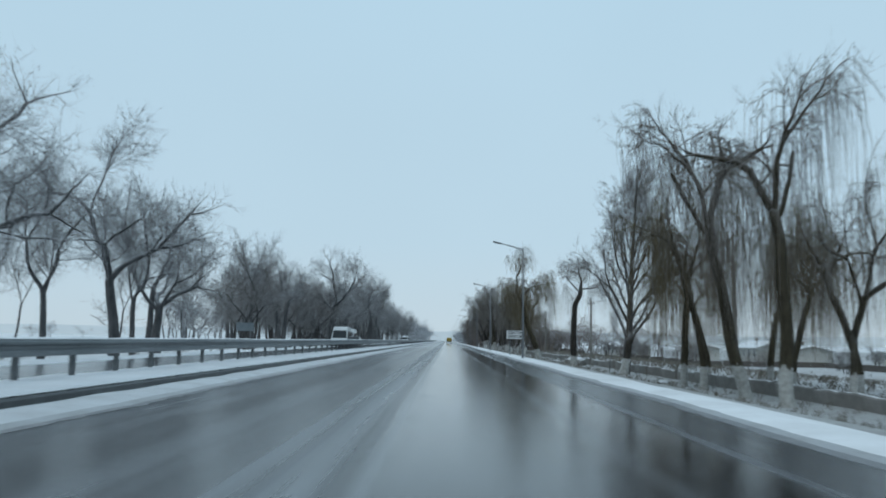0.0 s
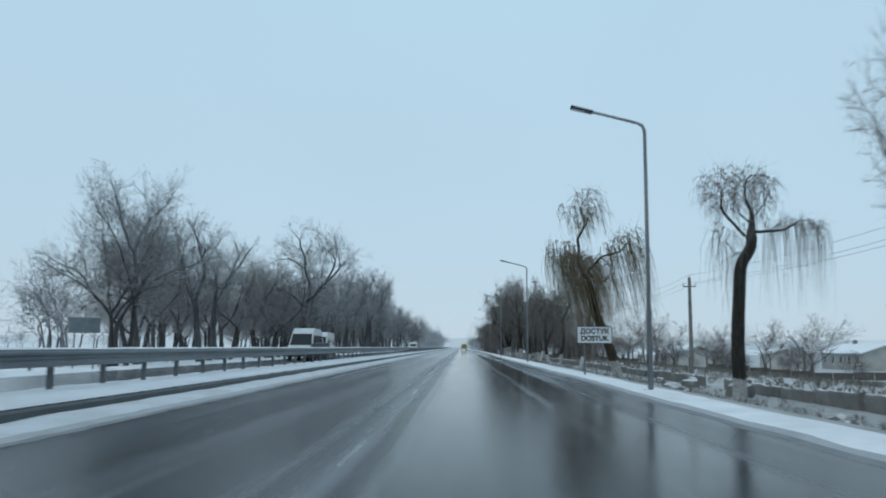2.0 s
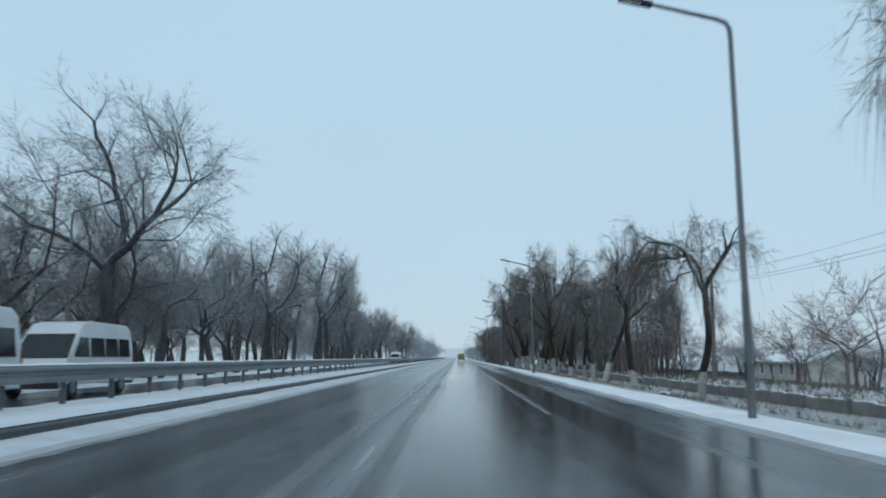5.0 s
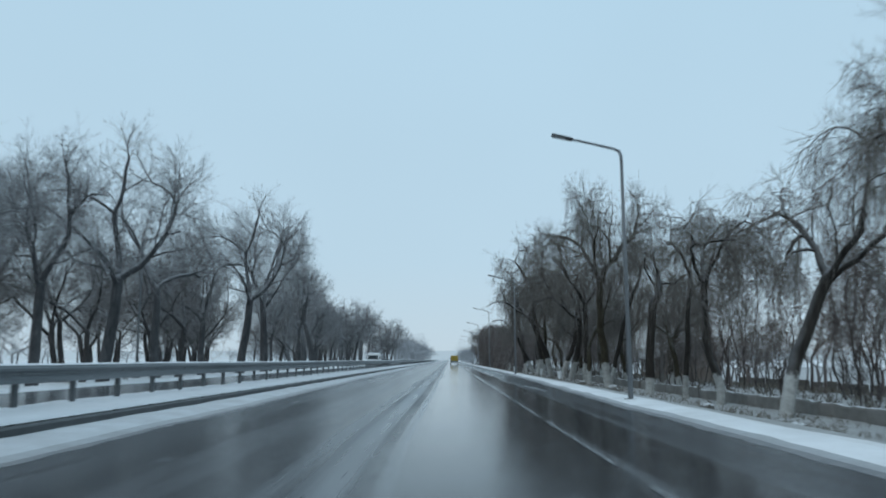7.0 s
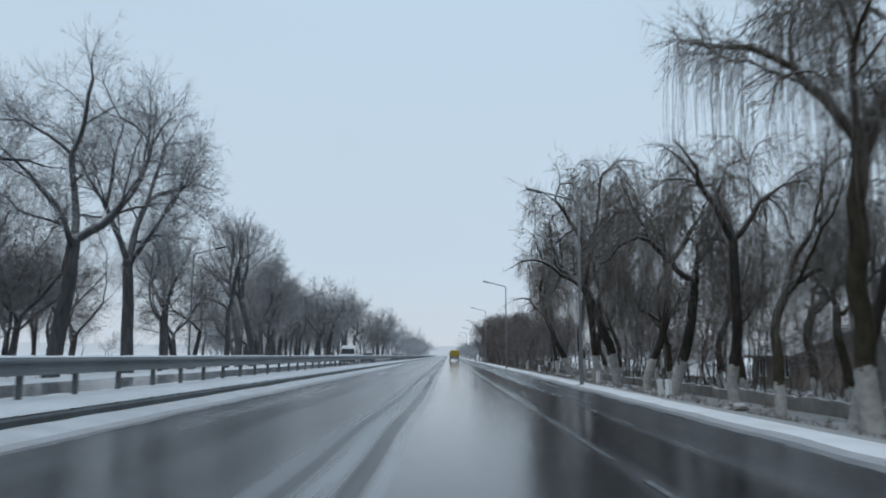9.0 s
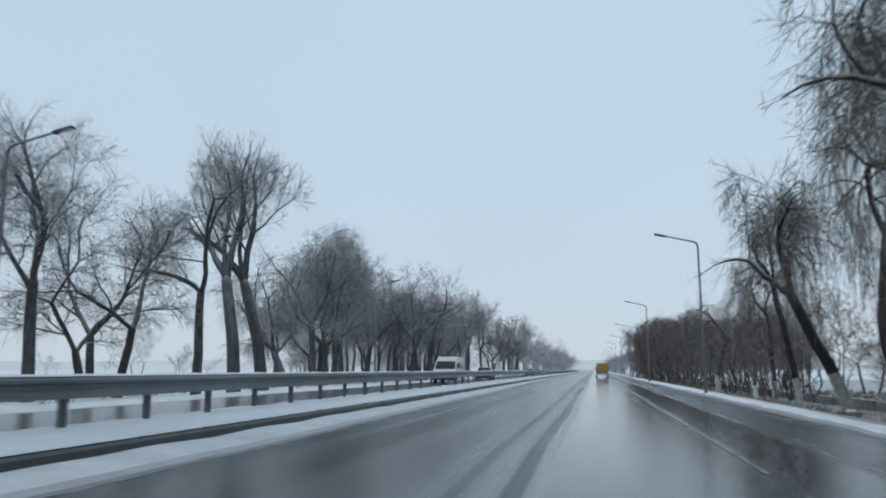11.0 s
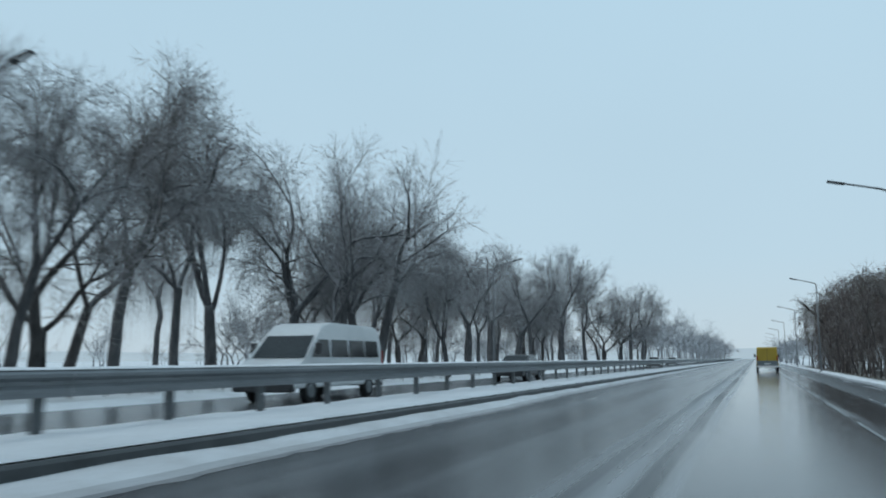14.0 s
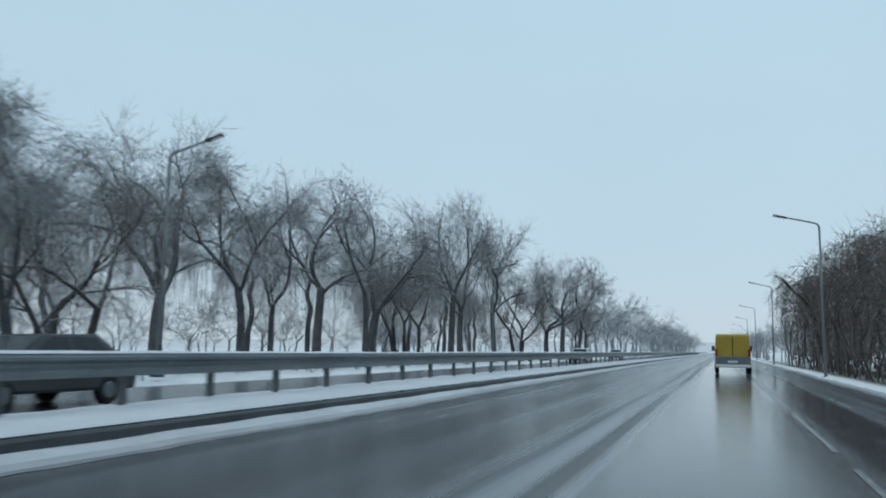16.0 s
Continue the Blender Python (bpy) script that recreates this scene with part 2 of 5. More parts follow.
POLE_GREY = make_plain("grey_painted_pole", (0.13, 0.14, 0.15), (0.20, 0.212, 0.222), 0.5, 0.2, scale=2, stretch=(1, 1, 0.2))
DARK_METAL = make_plain("dark_metal", (0.035, 0.037, 0.04), (0.07, 0.073, 0.078), 0.5, 0.3, scale=4)
WHITE_LINE = make_plain("worn_line_paint", (0.09, 0.094, 0.098), (0.22, 0.23, 0.24), 0.25, scale=1.2)
SIGN_WHITE = make_plain("sign_white", (0.70, 0.72, 0.73), (0.78, 0.80, 0.81), 0.45, scale=2)
SIGN_BLACK = make_plain("sign_black", (0.012, 0.012, 0.014), (0.022, 0.022, 0.024), 0.5, scale=2)
SIGN_BACK = make_plain("sign_back_grey", (0.14, 0.17, 0.19), (0.20, 0.23, 0.25), 0.5, 0.3, scale=2)
CAR_WHITE = make_plain("white_car_paint", (0.62, 0.65, 0.66), (0.72, 0.74, 0.75), 0.3, scale=1.2, spec=0.6, bump=0.02)
CAR_YELLOW = make_plain("yellow_van_paint", (0.34, 0.235, 0.02), (0.45, 0.315, 0.035), 0.45, scale=1.2, spec=0.5, bump=0.02)
CAR_DARK = make_plain("dark_car_paint", (0.020, 0.023, 0.028), (0.045, 0.05, 0.056), 0.3, scale=1.2, spec=0.6, bump=0.02)
GLASS = make_plain("tinted_glass", (0.012, 0.016, 0.02), (0.022, 0.027, 0.03), 0.05, scale=1.0, spec=0.4, bump=0.0)
RUBBER = make_plain("tyre_rubber", (0.014, 0.014, 0.015), (0.03, 0.03, 0.031), 0.85, scale=8)
LAMP_RED = make_plain("red_lamp_glass", (0.25, 0.02, 0.015), (0.33, 0.03, 0.02), 0.2, scale=4)
LAMP_CLEAR = make_plain("headlamp_glass", (0.55, 0.57, 0.58), (0.7, 0.72, 0.72), 0.15, scale=4)
PLASTER = make_plain("house_plaster", (0.42, 0.42, 0.40), (0.55, 0.54, 0.51), 0.9, scale=0.8)
ROOF_SNOW = make_snow("snowy_roof", 0.15, (0.25, 0.22, 0.2), 0.4)
FENCE_BROWN = make_plain("brown_boards", (0.085, 0.075, 0.068), (0.15, 0.135, 0.12), 0.85, scale=3)
ROOF_BROWN = make_plain("brown_roof_sheet", (0.10, 0.088, 0.080), (0.18, 0.162, 0.15), 0.8, scale=2, snow=0.4)
HOUSE_BROWN = make_plain("brown_house_boards", (0.15, 0.125, 0.105), (0.26, 0.22, 0.19), 0.85, scale=2, stretch=(1, 1, 0.2))
GRASS = make_twig("dry_grass", (0.10, 0.088, 0.070), (0.20, 0.18, 0.15), 0.30)
LITTER = make_snow("snow_dusted_litter", 1.0, (0.085, 0.078, 0.066), 1.1, (0.40, 0.41, 0.41))

# ---- building helpers ----


def from_lists(name, verts, faces, material, smooth=False):
    me = bpy.data.meshes.new(name)
    me.from_pydata(np.asarray(verts, float).tolist(), [], [tuple(f) for f in faces])
    me.materials.append(material)
    if smooth:
        me.shade_smooth()
    me.update()
    return me


def as_mesh(name, shape, material, smooth=False):
    if isinstance(shape, bmesh.types.BMesh):
        me = bpy.data.meshes.new(name)
        bmesh.ops.recalc_face_normals(shape, faces=shape.faces)
        shape.to_mesh(me)
        shape.free()
        me.materials.append(material)
        if smooth:
            me.shade_smooth()
        return me
    if isinstance(shape, tuple):
        return from_lists(name, *shape, material, smooth)
    return shape


def part(name, shape, material, parent, label="", at=None, smooth=False):
    ob = new(name, as_mesh(name, shape, material, smooth))
    ob.parent = parent
    if at is not None:
        ob.matrix_basis = at
    return tagged(ob, label) if label else ob


def thing(name, label, category, group="", at=None, kind=""):
    ob = new(name)
    ob.empty_display_size = 0.2
    if at is not None:
        ob.matrix_basis = at
    return tagged(ob, label, category, group, kind)


def setting(name, shape, material, label, category, smooth=False, kind="structure"):
    return tagged(new(name, as_mesh(name, shape, material, smooth)), label, category, kind=kind)


def box(bm, x0, x1, y0, y1, z0, z1, bevel=0.0):
    r = bmesh.ops.create_cube(bm, size=1, matrix=Matrix.LocRotScale(((x0 + x1) / 2, (y0 + y1) / 2, (z0 + z1) / 2), None, (x1 - x0, y1 - y0, z1 - z0)))
    if bevel:
        es = {e for v in r["verts"] for e in v.link_edges}
        bmesh.ops.bevel(bm, geom=list(es), offset=bevel, segments=2, affect="EDGES", profile=0.6)
    return bm


def a_box(*a, bevel=0.0):
    return box(bmesh.new(), *a, bevel=bevel)


def rod(bm, a, b, r0, r1, sides=10):
    a, b = Vector(a), Vector(b)
    d = b - a
    m = Matrix.Translation((a + b) / 2) @ d.to_track_quat("Z", "Y").to_matrix().to_4x4()
    bmesh.ops.create_cone(bm, cap_ends=True, segments=sides, radius1=r0, radius2=r1, depth=d.length, matrix=m)
    return bm


class Tubes:
    """Gathers tapering tubes along lines of points into one mesh."""

    def __init__(self):
        self.v, self.f, self.n = [], [], 0

    def line(self, pts, rad, sides):
        pts, rad = np.asarray(pts, float), np.asarray(rad, float)
        t = np.gradient(pts, axis=0)
        t /= np.maximum(np.linalg.norm(t, axis=1), 1e-6)[:, None]
        ref = np.array((0.0, 0.0, 1.0)) if abs(t[0, 2]) < 0.8 else np.array((1.0, 0.0, 0.0))
        u = np.cross(t, ref)
        u /= np.maximum(np.linalg.norm(u, axis=1), 1e-6)[:, None]
        w = np.cross(t, u)
        k, m = len(pts), sides
        a = np.arange(m) * 2 * np.pi / m
        body = k if rad[-1] > 0.0035 else k - 1
        ring = pts[:body, None] + rad[:body, None, None] * (np.cos(a)[None, :, None] * u[:body, None] + np.sin(a)[None, :, None] * w[:body, None])
        self.v.append(ring.reshape(-1, 3))
        o = self.n
        for i in range(body - 1):
            for j in range(m):
                q = (j + 1) % m
                self.f.append((o + i * m + j, o + i * m + q, o + (i + 1) * m + q, o + (i + 1) * m + j))
        self.n += body * m
        if body < k:
            self.v.append(pts[-1:])
            for j in range(m):
                self.f.append((o + (body - 1) * m + j, o + (body - 1) * m + (j + 1) % m, self.n))
            self.n += 1
        else:
            self.f.append(tuple(o + (body - 1) * m + j for j in range(m)))

    def shape(self):
        return np.concatenate(self.v), self.f


# ---- the lie of the road ----
STATIONS = (-60, 0, 75, 122, 160, 190, 207, 217, 230, 243, 256, 2000)
EDGE_X = (-5.5, -5.5, -5.55, -5.35, -5.6, -5.45, -5.5, -5.45, -5.6, -5.85, -5.95, -5.9)
KERB_X, RAIL_X, MID_Z, TOP_Z, DITCH_Z = -6.48, -8.75, 0.245, 1.115, -0.56


def along(y, values):
    return float(np.interp(y, STATIONS, values))


def wav(x, y, s, seed=0.0):
    return noise.noise((x * s, y * s, seed))


def lie(x, y):
    """Height of the bare ground."""
    mid = -0.10
    if x < -16.8:
        z = 0.06 + 0.10 * wav(x, y, 0.25) - 0.25 * min(1, (-16.8 - x) / 40)
    elif x < 5.2:
        z = mid
    elif x < 5.9:
        z = mid + 0.186 * (x - 5.2)
    elif x < 9.0:
        f = (x - 5.9) / 3.1
        f = f * f * (3 - 2 * f)
        z = 0.03 + f * (DITCH_Z - 0.03) + 0.05 * wav(x, y, 0.8, 3)
    elif x < 11.8:
        z = DITCH_Z + 0.05 * wav(x, y, 0.8, 3)
    else:
        f = min(1, max(0, (x - 15) / 22))
        z = DITCH_Z + 0.12 * wav(x, y, 0.3, 3) + 0.15 * min(1, (x - 11.8) / 4) - 1.35 * f * f * (3 - 2 * f)
    return z


def sheet(xs, ys, height):
    v = [(x, y, height(x, y)) for y in ys for x in xs]
    w = len(xs)
    f = [(j * w + i, j * w + i + 1, (j + 1) * w + i + 1, (j + 1) * w + i) for j in range(len(ys) - 1) for i in range(w - 1)]
    return v, f

# ---- the large structure ----
GX = [-3000, -1200, -500, -250, -140, -90, -60, -45, -36, -30, -26, -23, -20.5, -18.5, -17.6, -16.8, -16.3, -12, -6, 0, 4, 5.2, 5.9, 6.5, 7.0, 7.5, 8.0, 8.5, 9.0, 9.8, 10.6, 11.4, 12.0, 13, 14, 16, 19, 23, 28, 35, 45, 60, 90, 140, 250, 500, 1200, 3000]
GY = [-400, -150, -80, -50] + list(np.arange(-30, 440, 2.5)) + [440, 460, 485, 520, 580, 650, 750, 900, 1200, 1800, 3000, 4500]
ground = setting("ground", sheet(GX, GY, lie), SNOW_FIELD, "open flat ground under thin patchy snow", "ground", True)
ground.data.materials.append(LITTER)
ground.data.materials.append(FROST_FIELD)
for poly in ground.data.polygons:
    c = poly.center
    if 5.9 < c.x < 12.0 and -60 < c.y < 430:
        poly.material_index = 1
    elif c.x > 12.0 and -60 < c.y < 430:
        poly.material_index = 2

YR = [-60] + list(np.arange(-30, 421, 30)) + [520, 700, 1000, 1600, 2600]


def slab(x0, x1, z, ys, low=-0.25):
    v, f = [], []
    for y in ys:
        a = x0(y) if callable(x0) else x0
        b = x1(y) if callable(x1) else x1
        v += [(a, y, low), (a, y, z), ((a + b) / 2, y, z + 0.02), (b, y, z), (b, y, low)]
    for j in range(len(ys) - 1):
        for i in range(4):
            o = j * 5 + i
            f.append((o, o + 1, o + 6, o + 5))
    return v, f


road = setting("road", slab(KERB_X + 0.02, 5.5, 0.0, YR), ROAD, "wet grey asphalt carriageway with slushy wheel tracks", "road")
road_far = setting("road_opposite", slab(-16.7, RAIL_X - 0.75, 0.0, YR), ROAD_FAR, "wet slushy asphalt of the opposite carriageway", "road")

# lane lines, half lost under slush
lane = thing("road_marking", "worn white lane lines on wet asphalt", "road marking", kind="structure")


def dashes(x, y0, y1, on, off, w):
    v, f, y = [], [], y0
    while y < y1:
        o = len(v)
        for k in range(5):
            yy = y + on * k / 4
            d = 0.02 * wav(x, yy, 0.9, 5)
            v += [(x - w / 2 + d, yy, 0.019), (x + w / 2 + d, yy, 0.019)]
        f += [(o + 2 * k, o + 2 * k + 1, o + 2 * k + 3, o + 2 * k + 2) for k in range(4)]
        y += on + off
    return v, f


part("right_line", dashes(1.80, 96, 440, 6.5, 1.5, 0.075), WHITE_LINE, lane, "nearly continuous worn white line")
part("left_line", dashes(-1.2, -20, 440, 2.2, 9.8, 0.07), WHITE_LINE, lane, "broken worn white line")

# the raised strip between the carriageways, its kerb and the snow that lies against it
YF = list(np.arange(-30, 300, 0.4)) + list(np.arange(300, 360, 1.0)) + list(np.arange(360, 450, 4)) + [460, 500, 600, 800, 1200, 2000]


def strip(rows):
    """A ribbon through rows of cross-section points."""
    w = len(rows[0])
    v = [p for r in rows for p in r]
    f = [(j * w + i, j * w + i + 1, (j + 1) * w + i + 1, (j + 1) * w + i) for j in range(len(rows) - 1) for i in range(w - 1)]
    return v, f


rows = []
for y in YF:
    k, r, z = KERB_X, RAIL_X, MID_Z
    b = [0.035 * wav(i * 3.1, y, 0.9, 7) for i in range(6)]
    rows.append([(r - 0.95, y, -0.02), (r - 0.78 + b[1], y, z - 0.10), (r - 0.5, y, z + b[2]), (r + 0.1, y, z + 0.02 + b[3]), ((r + k) / 2, y, z + 0.03 + b[4]), (k - 0.22, y, z + 0.025 + 0.5 * b[5]), (k - 0.17 + 0.5 * b[0], y, z - 0.005)])
median = setting("median_strip", strip(rows), SNOW_MID, "raised median strip under smooth fresh snow", "median strip", True)
rows = []
for y in YF:
    k, z = KERB_X, MID_Z
    rows.append([(k - 0.25, y, z - 0.03), (k - 0.04, y, z - 0.01), (k, y, z - 0.05), (k + 0.015, y, -0.05)])
kerb = setting("kerb", strip(rows), KERB, "dark wet concrete kerb edging the median", "kerb")
rows = []
for y in YF:
    k, e = KERB_X, along(y, EDGE_X) + 0.14 * wav(1, y, 0.11, 9) + 0.06 * wav(1, y, 0.6, 4) + 0.04 * wav(3, y, 1.8, 5)
    h = MID_Z - 0.145 + 0.035 * wav(2, y, 0.5, 2)
    rows.append([(k + 0.0, y, h), (k + 0.12, y, h), (k + 0.55 * (e - k), y, 0.5 * h + 0.045 + 0.025 * wav(4, y, 1.1, 2)), (e - 0.16, y, 0.045), (e + 0.06, y, 0.016), (e + 0.22 + 0.12 * wav(9, y, 2.1, 1), y, 0.0065)])
bank = setting("snow_bank", strip(rows), SNOW_BANK, "ploughed slushy snow along the kerb", "snow", True, "stuff")
rows = []
for y in YF:
    e = min(4.98, 4.45 + 0.32 * min(1, max(0, (y - 140) / 14)) + 0.16 * wav(1, y, 0.09, 19) + 0.10 * wav(1, y, 0.55, 14) + 0.03 * wav(4, y, 1.9, 8))
    o = 5.65 + 0.25 * wav(3, y, 0.2, 12) + 0.2 * wav(3, y, 0.9, 12)
    rows.append([(e - 0.20 + 0.07 * wav(9, y, 1.3, 6), y, 0.0055), (e, y, 0.022), (e + 0.14, y, 0.065 + 0.02 * wav(5, y, 0.9, 2)), (5.15, y, 0.10 + 0.04 * wav(6, y, 0.6, 2)), (5.4, y, 0.085 + 0.03 * wav(7, y, 0.8, 2)), (o, y, 0.045), (o + 0.2, y, -0.03)])
shoulder = setting("snow_shoulder", strip(rows), SNOW, "bright snow left along the road shoulder", "snow", True, "stuff")
for ob, lanes, edges in ((bank, 5, {3: 1, 4: 2}), (shoulder, 6, {0: 2, 1: 1})):
    ob.data.materials.append(SLUSH_EDGE)
    ob.data.materials.append(SLUSH)
    for k, poly in enumerate(ob.data.polygons):
        poly.material_index = edges.get(k % lanes, 0)
rows = []
for y in YF:
    e = -16.2 + 0.4 * wav(1, y, 0.1, 29) + 0.2 * wav(1, y, 0.6, 24)
    rows.append([(-17.5, y, 0.09), (-16.9, y, 0.15 + 0.03 * wav(5, y, 0.7, 2)), (e - 0.2, y, 0.10), (e, y, 0.022), (e + 0.1, y, 0.004)])
verge = setting("snow_verge", strip(rows), SNOW, "snow along the far side of the opposite carriageway", "snow", True, "stuff")

# pale hills that close the far end, their haze painted as a glowing colour
hz = Nodes("far_haze_glow", 1.0, spec=0.0)
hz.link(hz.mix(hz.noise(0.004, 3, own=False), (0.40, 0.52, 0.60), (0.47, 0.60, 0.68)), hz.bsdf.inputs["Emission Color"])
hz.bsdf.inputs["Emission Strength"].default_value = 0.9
HAZE_GLOW = hz.done((0.05, 0.06, 0.07))
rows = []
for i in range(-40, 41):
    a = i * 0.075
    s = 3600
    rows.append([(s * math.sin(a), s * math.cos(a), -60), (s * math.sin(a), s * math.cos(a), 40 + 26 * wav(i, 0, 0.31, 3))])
backdrop = setting("backdrop", strip(rows), HAZE_GLOW, "pale wooded horizon with snowy haze in its glowing colour", "backdrop")


# ---- trees ----
def unit(v):
    return v / max(np.linalg.norm(v), 1e-6)


def turned(d, angle, rng):
    """d bent by an angle towards a random side."""
    side = unit(np.cross(d, unit(rng.normal(size=3))))
    return unit(d * math.cos(angle) + side * math.sin(angle))


def grow(rng, p, d, length, r, steps, wander, lift, taper):
    pts, rad = [p.copy()], [r]
    for i in range(steps):
        d = unit(d + rng.normal(size=3) * wander + np.array((0, 0, lift)))
        p = p + d * length / steps
        pts.append(p)
        rad.append(r * (1 - (1 - taper) * (i + 1) / steps))
    return np.array(pts), np.array(rad)


def strand(rng, twigs, p, d, spec):
    """One hanging willow shoot."""
    long = min(rng.uniform(*spec["strand"]), max(0.6, p[2] - spec["low"] * rng.uniform(0.7, 1.5)))
    long *= 0.3 if p[2] > spec["bare_top"] else 1.0
    out = rng.uniform(0.12, 0.55) * spec["fling"]
    drift = rng.normal(size=2) * 0.04
    a = p + np.array((d[0] * out * 0.7, d[1] * out * 0.7, rng.uniform(-0.35, 0.1) * out))
    b = a + np.array((d[0] * out * 0.6 + drift[0], d[1] * out * 0.6 + drift[1], -0.3 * long))
    c = b + np.array((drift[0] * long, drift[1] * long, -0.65 * long))
    twigs.line((p, a, b, c), (0.0075, 0.007, 0.0062, 0.002), 3)


BASE = dict(points=560, step=0.34, kill=0.46, wander=0.30, lift=0.05, twigs=7, twig=(0.35, 1.05), thick=0.0066, sag=-0.12, fine=0.036, hang=0.0, strand=(1, 2), low=1.2, fling=1.0, bare_top=99, stems=1, foot=0.25, girth=0.24, crook=0.10, fork=3.0, open_angle=0.75)


def tree_shapes(seed, blobs, **over):
    """Trunk and crown of one bare tree about 10 m high: limbs reach from the trunk into the
    given rounded masses (x, y, z, half width, half height, share of the shoots)."""
    spec = {**BASE, **over}
    rng = np.random.default_rng(seed)
    aims = []
    for x, y, z, rx, rz, share in blobs:
        n = max(4, int(spec["points"] * share))
        d = rng.normal(size=(n, 3))
        d /= np.linalg.norm(d, axis=1)[:, None]
        aims.append(np.array((x, y, z)) + d * (rng.random(n) ** 0.42)[:, None] * np.array((rx, rx, rz)))
    aims = np.concatenate(aims)
    nodes, parent = [], []
    for s in range(spec["stems"]):
        a = 6.283 * s / spec["stems"] + rng.uniform(0, 1.5)
        lean = 0.0 if spec["stems"] == 1 else rng.uniform(0.05, 0.28)
        p = np.array((math.cos(a), math.sin(a), 0)) * (0 if spec["stems"] == 1 else rng.uniform(0.3, 1.0) * spec["foot"]) + np.array((0, 0, -0.35))
        d = unit(np.array((math.cos(a) * lean, math.sin(a) * lean, 1)))
        tall = (spec["fork"] + 0.35) * (1 if spec["stems"] == 1 else rng.uniform(0.8, 1.2))
        pts, _ = grow(rng, p, d, tall, 1, max(3, int(tall / spec["step"])), spec["crook"], 0.08, 1)
        for i, q in enumerate(pts):
            parent.append(-1 if i == 0 else len(nodes) - 1)
            nodes.append(q)
    pos = np.array(nodes)
    gap = np.linalg.norm(aims[:, None] - pos[None], axis=2)
    near, dist = gap.argmin(1), gap.min(1)
    for turn in range(90):
        pull = np.zeros_like(pos)
        np.add.at(pull, near, (aims - pos[near]) / np.maximum(dist, 1e-6)[:, None])
        who = np.unique(near)
        d = pull[who]
        d /= np.maximum(np.linalg.norm(d, axis=1), 1e-6)[:, None]
        d += rng.normal(size=d.shape) * spec["wander"] + np.array((0, 0, spec["lift"]))
        d /= np.maximum(np.linalg.norm(d, axis=1), 1e-6)[:, None]
        fresh = pos[who] + d * spec["step"]
        o = len(pos)
        pos = np.concatenate((pos, fresh))
        parent += [int(w) for w in who]
        gap = np.linalg.norm(aims[:, None] - fresh[None], axis=2)
        k = gap.argmin(1)
        best = gap[np.arange(len(aims)), k]
        closer = best < dist
        near, dist = np.where(closer, o + k, near), np.where(closer, best, dist)
        stay = dist > spec["kill"]
        aims, near, dist = aims[stay], near[stay], dist[stay]
        if len(aims) < 4 or len(pos) > 6000:
            break
    n = len(pos)
    load, span = np.zeros(n), np.zeros(n)
    sons = [[] for i in range(n)]
    for i in range(n - 1, -1, -1):
        load[i] = max(load[i], 1.0)
        if parent[i] >= 0:
            load[parent[i]] += load[i] if span[i] or load[i] > 1 else 1.0
            span[parent[i]] = max(span[parent[i]], span[i] + 1)
            sons[parent[i]].append(i)
    power = math.log(spec["girth"] / 0.0112) / math.log(max(max(load[i] for i in range(n) if parent[i] < 0), 2))
    rad = 0.0112 * load ** power * (0.62 + 0.38 * span / span.max())
    trunk, twigs = Tubes(), Tubes()
    heads = [i for i in range(n) if parent[i] < 0]
    while heads:
        i = heads.pop()
        line, thick = ([pos[parent[i]]], [min(rad[i] * 1.1, rad[parent[i]])]) if parent[i] >= 0 else ([], [])
        base = parent[i] < 0
        while True:
            line.append(pos[i])
            thick.append(rad[i])
            if not sons[i]:
                break
            big = max(sons[i], key=lambda j: load[j])
            heads += [j for j in sons[i] if j != big]
            i = big
        line, thick = np.array(line), np.array(thick)
        if base and len(thick) > 2:
            thick[0], thick[1] = thick[0] * 1.5, thick[1] * 1.12
        if len(line) > 3:
            line[1:-1] = 0.5 * line[1:-1] + 0.25 * (line[:-2] + line[2:])
        r = thick.max()
        if r < 0.05 and len(line) > 4:
            keep = sorted(set(range(0, len(line), 2)) | {len(line) - 1})
            line, thick = line[keep], thick[keep]
        if len(line) > 1:
            thick[-1] = 0.003 if r < 0.05 else thick[-1]
            (trunk if r > 0.04 else twigs).line(line, thick, 9 if r > 0.12 else 6 if r > 0.07 else 3)
    for i in range(n):
        if rad[i] > spec["fine"] or parent[i] < 0:
            continue
        d = unit(pos[i] - pos[parent[i]])
        for k in range(spec["twigs"]):
            if spec["hang"] and rng.random() < spec["hang"]:
                strand(rng, twigs, pos[i], turned(d, 0.8, rng), spec)
            else:
                e = unit(turned(d, spec["open_angle"] * rng.uniform(0.5, 1.3), rng) + np.array((0, 0, spec["sag"])))
                e = pos[i] + e * rng.uniform(*spec["twig"])
                twigs.line((pos[i], e), (spec["thick"], 0.002), 3)
    return trunk.shape(), twigs.shape()


